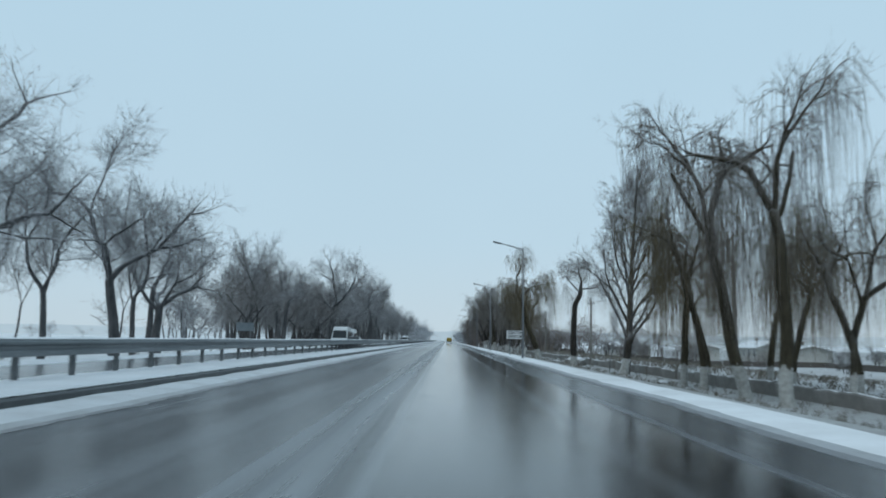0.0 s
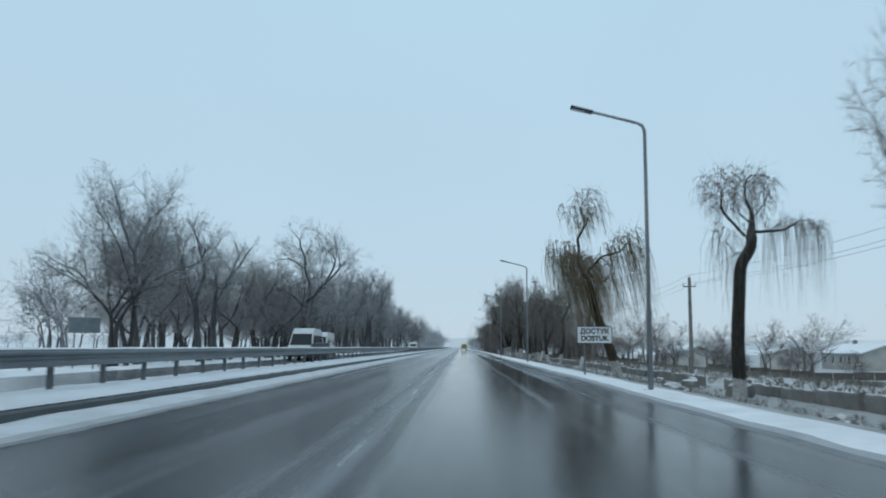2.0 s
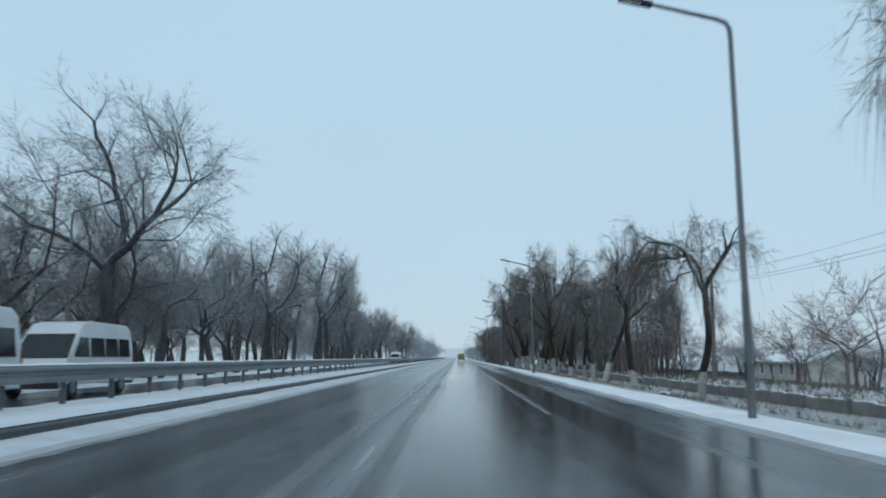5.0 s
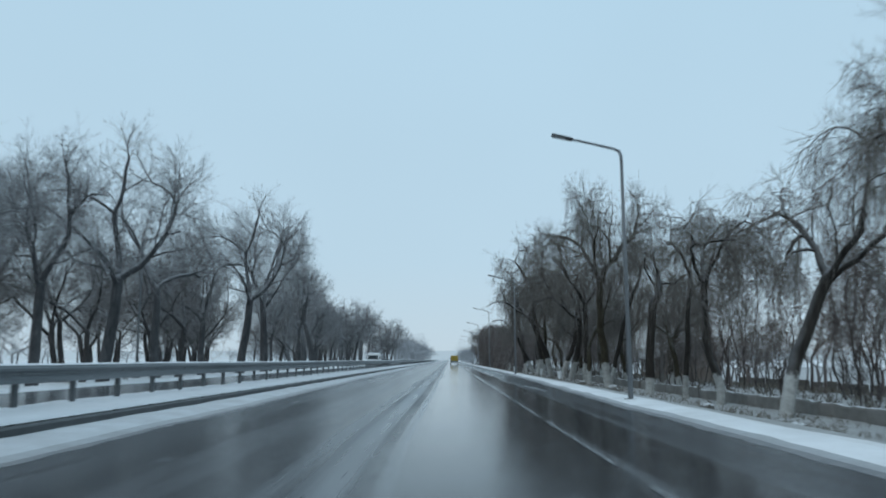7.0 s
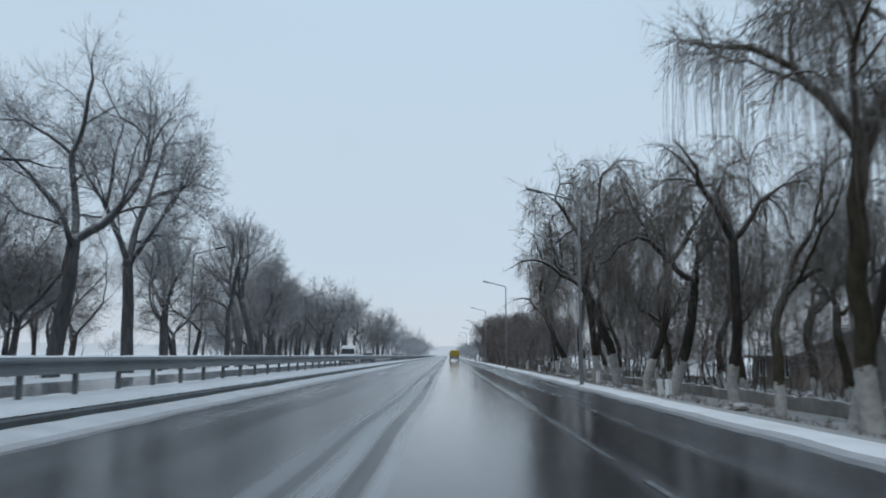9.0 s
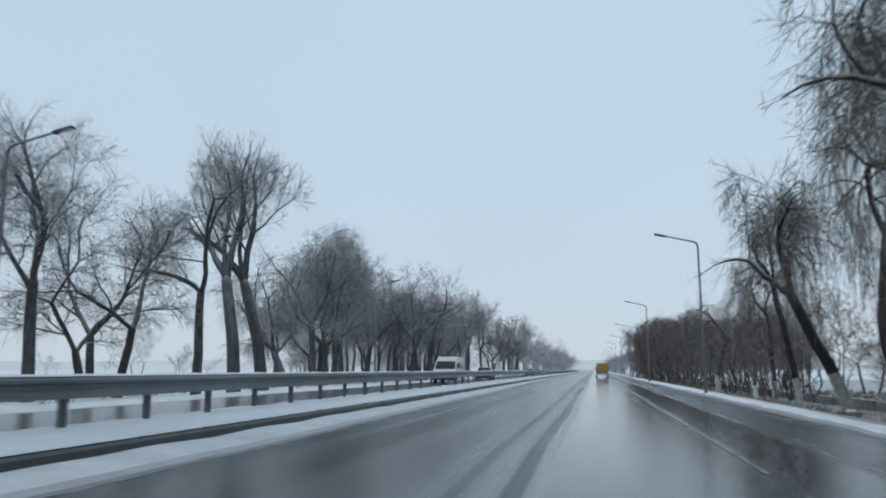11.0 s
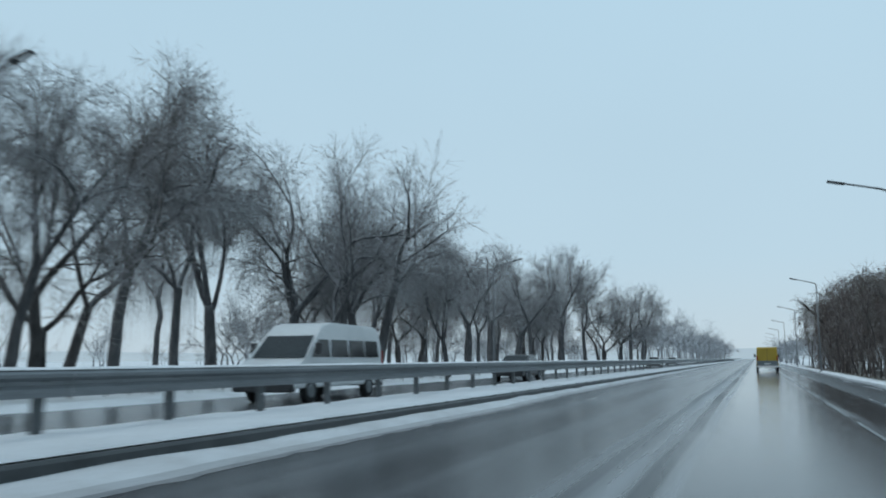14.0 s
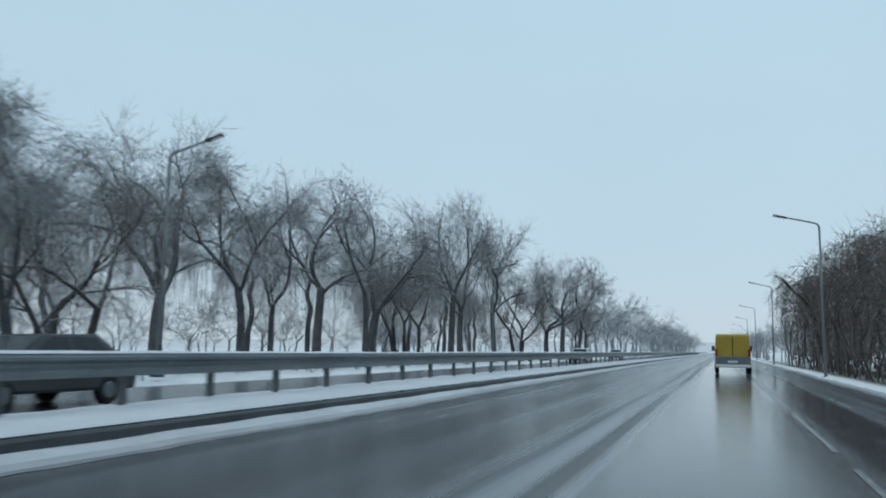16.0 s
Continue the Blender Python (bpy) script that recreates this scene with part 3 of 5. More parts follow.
def sprays(rng, starts, ways, longs, thick, many):
    """Fine twigs as one shape: each a slender spike with many smaller ones along it."""
    p, d, long = np.asarray(starts), np.asarray(ways), np.asarray(longs)
    n = len(p)
    at = rng.uniform(0.12, 0.85, (n, many))
    q = p[:, None] + d[:, None] * (at * long[:, None])[..., None]
    e = d[:, None] + rng.normal(size=(n, many, 3)) * 0.48
    e /= np.linalg.norm(e, axis=2)[..., None]
    p = np.concatenate((p, q.reshape(-1, 3)))
    r = np.concatenate((np.full(n, thick), np.full(n * many, thick * 0.72)))[:, None]
    d, long = np.concatenate((d, e.reshape(-1, 3))), np.concatenate((long, (long[:, None] * (1.0 - at) * rng.uniform(0.7, 1.25, (n, many))).ravel()))
    u = np.cross(d, rng.normal(size=d.shape))
    u *= r / np.maximum(np.linalg.norm(u, axis=1), 1e-6)[:, None]
    v = np.stack((p + u, p - u, p + d * long[:, None]), axis=1).reshape(-1, 3)
    return v, np.arange(len(v)).reshape(-1, 3)


HABIT = dict(fork=3.6, girth=0.24, crook=0.05, lean=0.0, stems=1, foot=0.6, limbs=3, spread=0.62, first=2.5, ratio=0.80, orders=5, wander=0.13, lift=0.03, droop=0.0, sides=3, leader=0, reach=3.4, steep=0.8,
             gap=0.14, twig=(0.5, 1.35), many=7, thick=0.0075, sag=0.0, open_angle=0.7, fine=0.045, hang=0.0, strand=(1.0, 3.0), low=1.2, fling=1.0, bare_top=99, stub=1.0, cut=0.0, wide=3.7, middle=5.4, half_tall=4.2)


def forked_tree(seed, **over):
    """Trunk and crown of a bare tree whose limbs fork again and again into fine twigs."""
    spec = {**HABIT, **over}
    rng = np.random.default_rng(seed)
    boughs = []

    def bough(p, d, long, r, order):
        lift = spec["lift"] - spec["droop"] * max(0, order - 1) / spec["orders"]
        pts, rad = grow(rng, p, d, long, r, max(3, int(long / 0.42)), spec["wander"], lift, 0.70)
        mine = len(boughs)
        boughs.append((pts, rad, order))
        out = math.hypot(pts[-1][0], pts[-1][1]) / spec["wide"]
        if order >= spec["orders"] or r < 0.009 or (order > 1 and out * out + ((pts[-1][2] - spec["middle"]) / spec["half_tall"]) ** 2 > 1):
            boughs[mine] = (pts, rad * np.linspace(1, 0.25, len(rad)), order)
            return
        end = unit(pts[-1] - pts[-2])
        if not (spec["cut"] and 1 <= order <= 2 and rng.random() < spec["cut"]):
            a = spec["spread"] * rng.uniform(0.65, 1.15)
            one = turned(end, a * rng.uniform(0.35, 0.75), rng)
            two = unit(2 * np.dot(one, end) * end - one + 0.35 * a * rng.normal(size=3))
            for way, much in ((one, rng.uniform(0.92, 1.08)), (two, rng.uniform(0.68, 1.0))):
                bough(pts[-1], way, long * spec["ratio"] * much, rad[-1] * (0.86 if much > 0.92 else 0.68), order + 1)
        else:
            boughs[mine] = (pts, rad * np.linspace(1, spec["stub"], len(rad)), order)
        for k in range(spec["sides"] if order else 0):
            i = int(rng.integers(max(1, len(pts) // 3), len(pts)))
            way = turned(unit(pts[i] - pts[i - 1]), rng.uniform(0.6, 1.05), rng)
            bough(pts[i], way, long * rng.uniform(0.42, 0.75), rad[i] * rng.uniform(0.32, 0.5), order + 2)

    for s in range(spec["stems"]):
        a = 6.283 * s / spec["stems"] + rng.uniform(0, 1.2)
        solo = spec["stems"] == 1
        p = np.array((math.cos(a), math.sin(a), 0)) * (0 if solo else spec["foot"] * rng.uniform(0.5, 1)) + np.array((0, 0, -0.35))
        lean = spec["lean"] if solo else rng.uniform(0.10, 0.32)
        d = unit(np.array((lean, 0, 1)) if solo else np.array((math.cos(a) * lean, math.sin(a) * lean, 1)))
        tall = (8.9 if spec["leader"] else spec["fork"]) * (1 if solo else rng.uniform(0.7, 1.2)) + 0.35
        pts, rad = grow(rng, p, d, tall, spec["girth"], max(6, int(tall / 0.3)), spec["crook"], 0.04, 0.12 if spec["leader"] else 0.74)
        rad[0] *= 1.45
        rad[1] *= 1.12
        boughs.append((pts, rad, 0))
        if spec["leader"]:
            for k in range(spec["leader"]):
                f = 0.17 + 0.80 * (k + rng.random()) / spec["leader"]
                i = int(f * (len(pts) - 1))
                b = 2.4 * k + rng.uniform(-0.5, 0.5)
                way = unit(np.array((math.cos(b), math.sin(b), spec["steep"] + 0.9 * f)))
                bough(pts[i], way, spec["reach"] * (1.06 - f) ** 0.75 * rng.uniform(0.42, 0.62), max(0.018, rad[i] * 0.42), spec["orders"] - 2)
        else:
            turn = rng.uniform(0, 6.283)
            for k in range(spec["limbs"]):
                b = turn + 6.283 * (k + rng.uniform(-0.25, 0.25)) / spec["limbs"]
                tilt = spec["spread"] * rng.uniform(0.55, 1.15)
                way = unit(unit(pts[-1] - pts[-3]) * math.cos(tilt) + np.array((math.cos(b), math.sin(b), 0)) * math.sin(tilt))
                bough(pts[-1 if k < 2 else -2], way, spec["first"] * rng.uniform(0.8, 1.15), rad[-1] * (0.74, 0.64, 0.54, 0.5)[min(k, 3)], 1)
    trunk, twigs = Tubes(), Tubes()
    starts, ways, longs = [], [], []
    for pts, rad, order in boughs:
        big = rad[0]
        sides = 9 if big > 0.12 else 6 if big > 0.06 else 3
        if rad[-1] > 0.02:
            tip, r = unit(pts[-1] - pts[-2]), rad[-1]
            rounded = np.concatenate((pts, [pts[-1] + tip * r * f for f in (0.5, 0.85, 1.0)]))
            trunk.line(rounded, np.concatenate((rad, [r * 0.84, r * 0.5, r * 0.1])), sides)
        else:
            (trunk if big > 0.035 else twigs).line(pts, rad, sides)
        for i in range(1, len(pts)):
            if rad[i] > spec["fine"] or order == 0:
                continue
            step = pts[i] - pts[i - 1]
            d = unit(step)
            for k in range(max(1, int(np.linalg.norm(step) / spec["gap"] + rng.random()))):
                q = pts[i] - step * rng.random()
                if spec["hang"] and rng.random() < spec["hang"]:
                    strand(rng, twigs, q, turned(d, 0.8, rng), spec)
                    continue
                e = unit(turned(d, spec["open_angle"] * rng.uniform(0.4, 1.3), rng) + np.array((0, 0, spec["sag"])))
                starts.append(q)
                ways.append(e)
                longs.append(rng.uniform(*spec["twig"]))
    tv, tf = twigs.shape() if twigs.n else (np.zeros((0, 3)), [])
    if starts:
        cv, cf = sprays(rng, starts, ways, longs, spec["thick"], spec["many"])
        tf = tf + [tuple(q) for q in (cf + len(tv)).tolist()]
        tv = np.concatenate((tv, cv))
    return trunk.shape(), (tv, tf)


MODELS = {}


def model(kind, seed, label, category, bark, shoots, group, blobs=None, half=0, **over):
    """blobs: masses that the limbs reach into; else a forked tree, half: half its crown's width at a height of 10."""
    (tv, tf), (cv, cf) = tree_shapes(seed, blobs, **over) if blobs else forked_tree(seed, **over)
    top = float(np.percentile(cv[:, 2], 99.5))
    if half:
        k = min(1.5, max(0.65, half * top / 10 / float(np.percentile(np.hypot(cv[:, 0], cv[:, 1]), 96))))
        tv, cv = tv * (k, k, 1), cv * (k, k, 1)
    root = thing("tree" if category == "tree" else "shrub_thicket", label, category, group, pose(0, -300 - 8 * len(MODELS), 0))
    part("trunk", (tv, tf), bark, root, smooth=True)
    part("crown", (cv, cf), shoots, root)
    MODELS[kind] = (root, top)


def masses(seed, n, low, high, wide, core=0.5):
    """A broad rounded crown made of a core and n lobes set round it."""
    rng = random.Random(seed)
    mid, half = (low + high) / 2, (high - low) / 2
    out = [(0, 0, mid + 0.15 * half, wide * 0.72, half * 0.85, core)]
    for k in range(n):
        a, f = 6.283 * (k + rng.uniform(-0.3, 0.3)) / n, rng.uniform(-0.75, 0.8)
        reach = wide * 0.66 * math.sqrt(max(0.1, 1 - f * f * 0.8))
        out.append((reach * math.cos(a), reach * math.sin(a), mid + f * half * 0.8, wide * rng.uniform(0.28, 0.42), half * rng.uniform(0.24, 0.38), (1 - core) / n))
    return out


ROW_L, ROW_R = "trees along the far verge", "trees along the near verge"
for i in range(6):
    model(f"elm{i}", 11 + i, "tall bare roadside tree with dark forked trunk and fine grey twigs", "tree", BARK_FROST_HAZE, TWIG_FROST_HAZE, ROW_L, half=(3.4, 3.0, 3.3, 3.8, 2.8, 3.6)[i],
          fork=(3.0, 3.8, 4.4, 2.6, 3.4, 4.0)[i], girth=(0.24, 0.28, 0.26, 0.28, 0.21, 0.27)[i], crook=(0.04, 0.03, 0.06, 0.04, 0.05, 0.05)[i], limbs=(3, 3, 2, 4, 3, 3)[i], first=(2.7, 2.5, 2.6, 2.6, 2.4, 2.8)[i],
          spread=(0.80, 0.72, 0.78, 0.85, 0.68, 0.82)[i], lift=(0.0, 0.01, 0.0, 0.0, 0.02, 0.0)[i], wander=0.15, thick=0.0062, open_angle=0.9)
model("slim0", 31, "slender bare young tree with fine twigs", "tree", BARK_FROST_HAZE, TWIG_FROST_HAZE, ROW_L, half=1.9, fork=3.6, girth=0.10, orders=4, limbs=2, spread=0.5, first=2.4, crook=0.04)
for i in range(2):
    model(f"multi{i}", 41 + i, "many-stemmed bare tree with dense spreading crown", "tree", BARK, TWIG, ROW_L, half=(3.5, 3.9)[i], stems=(4, 3)[i], fork=(2.4, 2.2)[i], foot=0.8, girth=(0.16, 0.18)[i], limbs=2, first=2.4, orders=4, sides=3, spread=0.82, lift=0.0, gap=0.13, open_angle=0.9)
for i in range(3):
    model(f"arch{i}", 44 + i, "broad bare tree with arching limbs and drooping frosted, haze-pale twigs", "tree", BARK_FROST_HAZE, TWIG_FROST_HAZE, ROW_L, half=(3.9, 3.4, 3.7)[i], fork=(2.8, 3.6, 2.4)[i], girth=(0.27, 0.23, 0.25)[i], limbs=(4, 3, 3)[i], first=2.7, spread=(0.72, 0.6, 0.66)[i],
          lift=0.05, droop=0.22, wander=0.12, thick=0.0074, sag=-0.45, hang=0.10, strand=(0.8, 2.6), low=1.5, fling=1.2)
model("stout0", 49, "massive old bare tree with thick lopped limbs", "tree", BARK_FROST_HAZE, TWIG_FROST_HAZE, ROW_L, half=2.1, fork=4.6, girth=0.40, crook=0.05, limbs=3, first=2.6, spread=0.46, lift=0.06, wander=0.14, sides=3, cut=0.10, thick=0.0068, gap=0.11)
model("vee0", 48, "open-crowned bare tree with two stems parting near the ground", "tree", BARK_FROST_HAZE, TWIG_FROST_HAZE, ROW_L, half=3.6, stems=2, foot=0.3, fork=3.4, girth=0.22, crook=0.06, limbs=2, first=2.4, spread=0.72, lift=0.02, wander=0.14, sides=2, droop=0.1, thick=0.0062, gap=0.16, open_angle=0.9)
model("veil0", 47, "weeping tree with frosted, haze-pale hanging strands", "tree", BARK_FROST_HAZE, TWIG_FROST_HAZE, ROW_L, masses(47, 6, 5.4, 10, 3.2), fork=3.6, girth=0.20, points=320, hang=0.7, strand=(2.0, 6.0), low=1.0, twigs=4, crook=0.05)
for i in range(3):
    model(f"willow{i}", 51 + i, "old weeping willow with limewashed trunk and long hanging strands", "tree", BARK_MOSS, STRAND if i == 1 else STRAND_GREY, ROW_R, half=(3.1, 2.3, 2.7)[i],
          fork=(4.6, 5.0, 4.0)[i], girth=(0.26, 0.20, 0.25)[i], crook=(0.15, 0.06, 0.10)[i], limbs=(4, 3, 3)[i], first=(2.3, 2.0, 2.2)[i], orders=(5, 4, 5)[i], spread=0.75, wander=0.20, lift=0.10, droop=(0.25, 0.35, 0.30)[i], sides=2, hang=(0.40, 0.75, 0.45)[i], strand=((1.0, 4.2), (3.0, 9.0), (1.4, 4.6))[i],
          low=(1.6, 0.9, 0.9)[i], bare_top=(8.6, 99, 9.2)[i], gap=(0.095, 0.10, 0.16)[i], sag=-0.3, cut=(0.0, 0.04, 0.04)[i])
model("leaner0", 57, "leaning old willow with limewashed trunk and drooping umbrella crown", "tree", BARK_LIMED, STRAND_GREY, ROW_R, half=3.0, fork=5.0, girth=0.30, lean=-0.30, crook=0.07, limbs=4, first=2.1, orders=5, spread=0.85, wander=0.2, lift=0.08, droop=0.32, sides=2, hang=0.3, strand=(0.6, 2.6), low=2.4, gap=0.12, sag=-0.3)
for i in range(3):
    model(f"knot{i}", 61 + i, "crooked bare willow with limewashed trunk and dark knotted limbs", "tree", BARK_LIMED, STRAND_GREY, ROW_R, half=(2.9, 3.2, 2.6)[i], stub=0.25,
          fork=(4.2, 3.6, 5.0)[i], girth=(0.22, 0.24, 0.20)[i], crook=(0.13, 0.11, 0.12)[i], limbs=(3, 3, 2)[i], first=(2.2, 2.4, 2.0)[i], orders=5, spread=0.92, wander=0.22, lift=0.04, droop=0.45, sides=3, hang=0.22, strand=(0.6, 2.8), low=1.5, gap=0.145, sag=-0.4)
model("weeper0", 55, "leaning old willow with a tall leader and curtains of strands", "tree", BARK_MOSS, STRAND, ROW_R,
      ((0.2, 0.0, 9.0, 1.0, 1.3, 0.22), (-1.25, 0.1, 6.9, 1.05, 0.8, 0.26), (1.75, -0.1, 6.7, 0.95, 0.75, 0.24), (-0.4, 0.9, 6.0, 1.1, 1.0, 0.14), (-0.3, -0.9, 5.6, 1.1, 1.2, 0.14)), fork=5.6, girth=0.26, points=400, kill=0.36, hang=0.72, strand=(1.5, 6.0), low=1.2, twigs=9, bare_top=8.0, wander=0.45, crook=0.05, fling=1.1)
model("weeper1", 56, "tall old willow with crooked limbs and thin curtains of strands", "tree", BARK_MOSS, STRAND_GREY, ROW_R, half=3.0,
      fork=5.0, girth=0.25, crook=0.08, limbs=3, first=2.0, orders=5, spread=0.8, wander=0.22, lift=0.12, droop=0.40, hang=0.5, strand=(1.5, 7.0), low=0.9, gap=0.16, sides=2, sag=-0.3, cut=0.05)
model("spire0", 71, "upright bare tree with dense ascending grey branches", "tree", BARK, TWIG, ROW_R, half=2.5, leader=30, girth=0.26, crook=0.03, reach=4.8, orders=4, spread=0.55, lift=0.05, wander=0.10, sides=3, gap=0.12, twig=(0.4, 1.0), steep=0.75)
model("pollard0", 81, "stout dark willow with a fan of limbs and thin hanging whips", "tree", BARK_LIMED, STRAND_GREY, ROW_R, ((-0.1, 0.1, 8.9, 1.7, 1.1, 0.50), (2.3, 0, 7.4, 1.2, 0.45, 0.26), (-1.0, -0.2, 7.2, 0.5, 0.5, 0.08), (0, 0, 7.2, 0.3, 0.9, 0.16)), fork=5.6, girth=0.30, points=420, kill=0.36, hang=0.5, strand=(1.0, 4.2), low=2.0, bare_top=7.9, twigs=8, wander=0.40, crook=0.03)
for i in range(3):
    model(f"brush{i}", 91 + i, "dense reddish-brown bare brush with many thin stems", "shrub", BARK_BRUSH, TWIG_RED, "brush along the near verge", masses(91 + i, 6, 1.0, 10, 2.8, 0.66), stems=6, fork=1.6, foot=1.3, girth=0.06, points=460, twigs=3, twig=(0.5, 1.5), thick=0.016, fine=0.03, lift=0.12)

USED = {}


def plant(kind, x, y, h, lean=0.0, lean_y=0.0, turn=None, wide=1.0, z=None):
    root, top = MODELS[kind]
    turn = random.uniform(0, 360) if turn is None else turn
    s = h / top
    z = lie(x, y) if z is None else z
    m = pose(x, y, z, lean_y, lean, 0) @ pose(0, 0, 0, 0, 0, turn)
    if kind in USED:
        k = root.scale
        return copy_thing(root, m @ Matrix.Diagonal((s * wide / k.x, s * wide / k.y, s / k.z, 1)))
    USED[kind] = True
    root.matrix_basis = m @ Matrix.Diagonal((s * wide, s * wide, s, 1))
    return root


# the far verge, singly
for kind, x, y, h in (
        ("elm5", -18.8, 29.6, 12.0), ("elm1", -20.8, 23.6, 12.0), ("slim0", -19.2, 34.2, 8.2), ("elm4", -18.8, 37.2, 9.8), ("slim0", -21.4, 39.5, 7.8), ("elm0", -17.9, 43.3, 13.4),
        ("elm4", -18.2, 46.6, 10.2), ("slim0", -20.4, 49.6, 8.4), ("elm3", -19.2, 53.2, 11.4), ("elm2", -20.6, 55.0, 9.6), ("slim0", -20.3, 62.0, 9.2),
        ("multi0", -18.6, 74.7, 10.0), ("elm4", -18.9, 78.5, 11.6), ("multi1", -20.8, 82.4, 9.2), ("elm1", -18.3, 88.0, 10.5), ("elm2", -18.6, 91.0, 9.6), ("multi0", -22.6, 93.9, 9.4), ("multi1", -19.7, 98.3, 9.4),
        ("multi0", -22.1, 102.1, 9.8), ("multi1", -19.0, 108.6, 9.6), ("multi0", -18.4, 110.8, 8.7), ("elm5", -17.0, 117.6, 14.2), ("elm4", -17.4, 119.4, 10.7), ("multi1", -21.8, 117.5, 9.4), ("multi0", -19.7, 122.5, 9.8),
        ("elm2", -17.9, 127.4, 8.8), ("multi1", -19.9, 131.2, 8.8), ("elm0", -17.6, 133.9, 10.0), ("elm3", -18.6, 139.6, 10.4), ("elm1", -18.4, 146.1, 11.4), ("elm5", -17.6, 151.4, 13.0), ("multi0", -20.6, 154.3, 11.4),
        ("elm2", -18.0, 159.8, 12.0), ("multi1", -19.3, 165.3, 11.6), ("elm0", -18.6, 170.8, 13.0), ("elm5", -17.6, 177.9, 15.4), ("elm1", -17.3, 185.6, 15.2), ("multi0", -24.6, 186.2, 10.4), ("elm2", -25.8, 182.4, 10.2), ("elm4", -18.6, 194.1, 9.8),
        ("elm1", -20.5, 200.5, 11.0), ("multi1", -20.9, 205.4, 10.2), ("elm2", -18.6, 209.6, 10.6), ("stout0", -18.6, 213.6, 14.4), ("stout0", -17.8, 215.4, 14.0),
        ("arch1", -21.0, 232.5, 12.2), ("elm3", -20.5, 233.6, 11.2), ("arch0", -24.5, 235.5, 10.0), ("elm2", -21.0, 237.6, 10.4), ("arch1", -22.2, 240.6, 10.6), ("multi1", -25.2, 244.6, 11.2), ("arch1", -26.3, 249.4, 13.4), ("elm4", -26.3, 253.6, 12.8),
        ("arch2", -26.6, 256.8, 12.9), ("arch0", -25.5, 262.3, 12.4), ("vee0", -18.1, 258.0, 12.4), ("vee0", -18.6, 256.0, 10.6), ("elm4", -22.5, 263.6, 10.0), ("multi0", -26.2, 267.2, 11.5), ("arch2", -18.7, 271.0, 8.6), ("arch1", -26.0, 274.0, 9.8),
        ("slim0", -26.0, 281.0, 6.2), ("multi1", -25.4, 279.5, 9.0), ("arch2", -27.3, 287.8, 12.6), ("arch1", -24.3, 291.0, 10.4), ("elm4", -24.6, 294.8, 10.2), ("slim0", -31.4, 298.0, 5.6), ("elm2", -20.6, 299.8, 9.4), ("elm5", -26.2, 303.4, 12.0), ("arch0", -25.0, 309.5, 12.8), ("multi0", -25.4, 318.0, 11.6),
        ("elm1", -23.5, 324.5, 14.0), ("elm0", -24.6, 331.0, 14.8), ("elm4", -22.6, 336.5, 14.2), ("multi1", -21.1, 342.0, 12.0), ("elm3", -19.4, 348.2, 12.8), ("elm5", -19.2, 357.4, 13.2), ("elm1", -18.6, 365.8, 14.2), ("multi0", -19.7, 373.9, 12.0)):
    plant(kind, x, y, h * (1.12 if 244 < y < 340 and x < -20 else 1.0), -17 if 235 < y < 236 else -4 if 213 < y < 216 else random.uniform(-5, 5), random.uniform(-4, 4), wide=1.4 if 235 < y < 236 else random.uniform(0.98, 1.18))
for y in np.arange(96, 206, 6.2):
    plant(random.choice(("multi0", "multi1", "elm2", "multi1")), random.uniform(-29, -23), y + random.uniform(-2, 2), random.uniform(9.5, 11.5), random.uniform(-5, 5))
for y in np.arange(268, 380, 7.5):
    plant("veil0", random.uniform(-38, -30), y + random.uniform(-3, 3), random.uniform(9, 12), random.uniform(-5, 5))

# the near verge, singly
for kind, x, y, h, lean, turn in (
        ("weeper1", 9.8, 23.2, 10.4, -1, 40), ("weeper1", 9.9, 26.9, 10.6, -9, 200), ("willow1", 10.1, 31.8, 8.6, 0, 10), ("willow1", 9.9, 33.7, 8.4, 2, 130),
        ("willow1", 13.4, 33.4, 7.6, 0, 160), ("willow1", 13.8, 27.0, 7.6, 0, 20), ("willow1", 12.2, 37.5, 6.8, 0, 75), ("willow1", 12.6, 29.5, 7.2, 2, 250), ("willow2", 12.8, 25.5, 8.0, 3, 300), ("slim0", 10.0, 49.5, 4.8, 8, 40), ("spire0", 10.3, 46.4, 12.6, 5, 0), ("pollard0", 9.4, 59.4, 8.0, 1, 0), ("weeper0", 9.0, 78.4, 11.0, -12, 0), ("knot2", 8.7, 92.0, 9.6, 6, 20),
        ("knot0", 10.0, 112.8, 7.6, -6, 310), ("leaner0", 10.3, 126.4, 9.0, 0, 0), ("knot1", 10.2, 135.8, 9.4, 4, 200), ("knot0", 10.5, 142.7, 8.1, -3, 80), ("knot2", 10.8, 147.9, 8.7, 9, 190),
        ("pollard0", 10.2, 152.5, 8.1, 4, 30), ("willow0", 9.9, 161.6, 13.2, 0, 280), ("knot2", 10.6, 164.0, 10.3, 3, 270), ("willow2", 9.4, 165.7, 9.8, 8, 15), ("knot0", 10.3, 171.9, 10.0, 6, 215), ("knot1", 10.2, 179.8, 10.9, -5, 140),
        ("knot0", 10.6, 186.2, 11.1, 5, 300), ("knot1", 10.0, 190.6, 12.6, -4, 40), ("knot2", 9.8, 194.9, 15.2, 4, 170), ("willow2", 9.9, 198.0, 12.9, -3, 260), ("knot0", 10.0, 204.4, 11.6, 4, 75), ("knot1", 10.3, 210.5, 11.1, -5, 5), ("knot2", 10.1, 218.0, 11.1, 5, 120)):
    plant(kind, x, y, h, lean, random.uniform(-4, 4), turn, 1.3 if kind == "willow1" else 1.0)
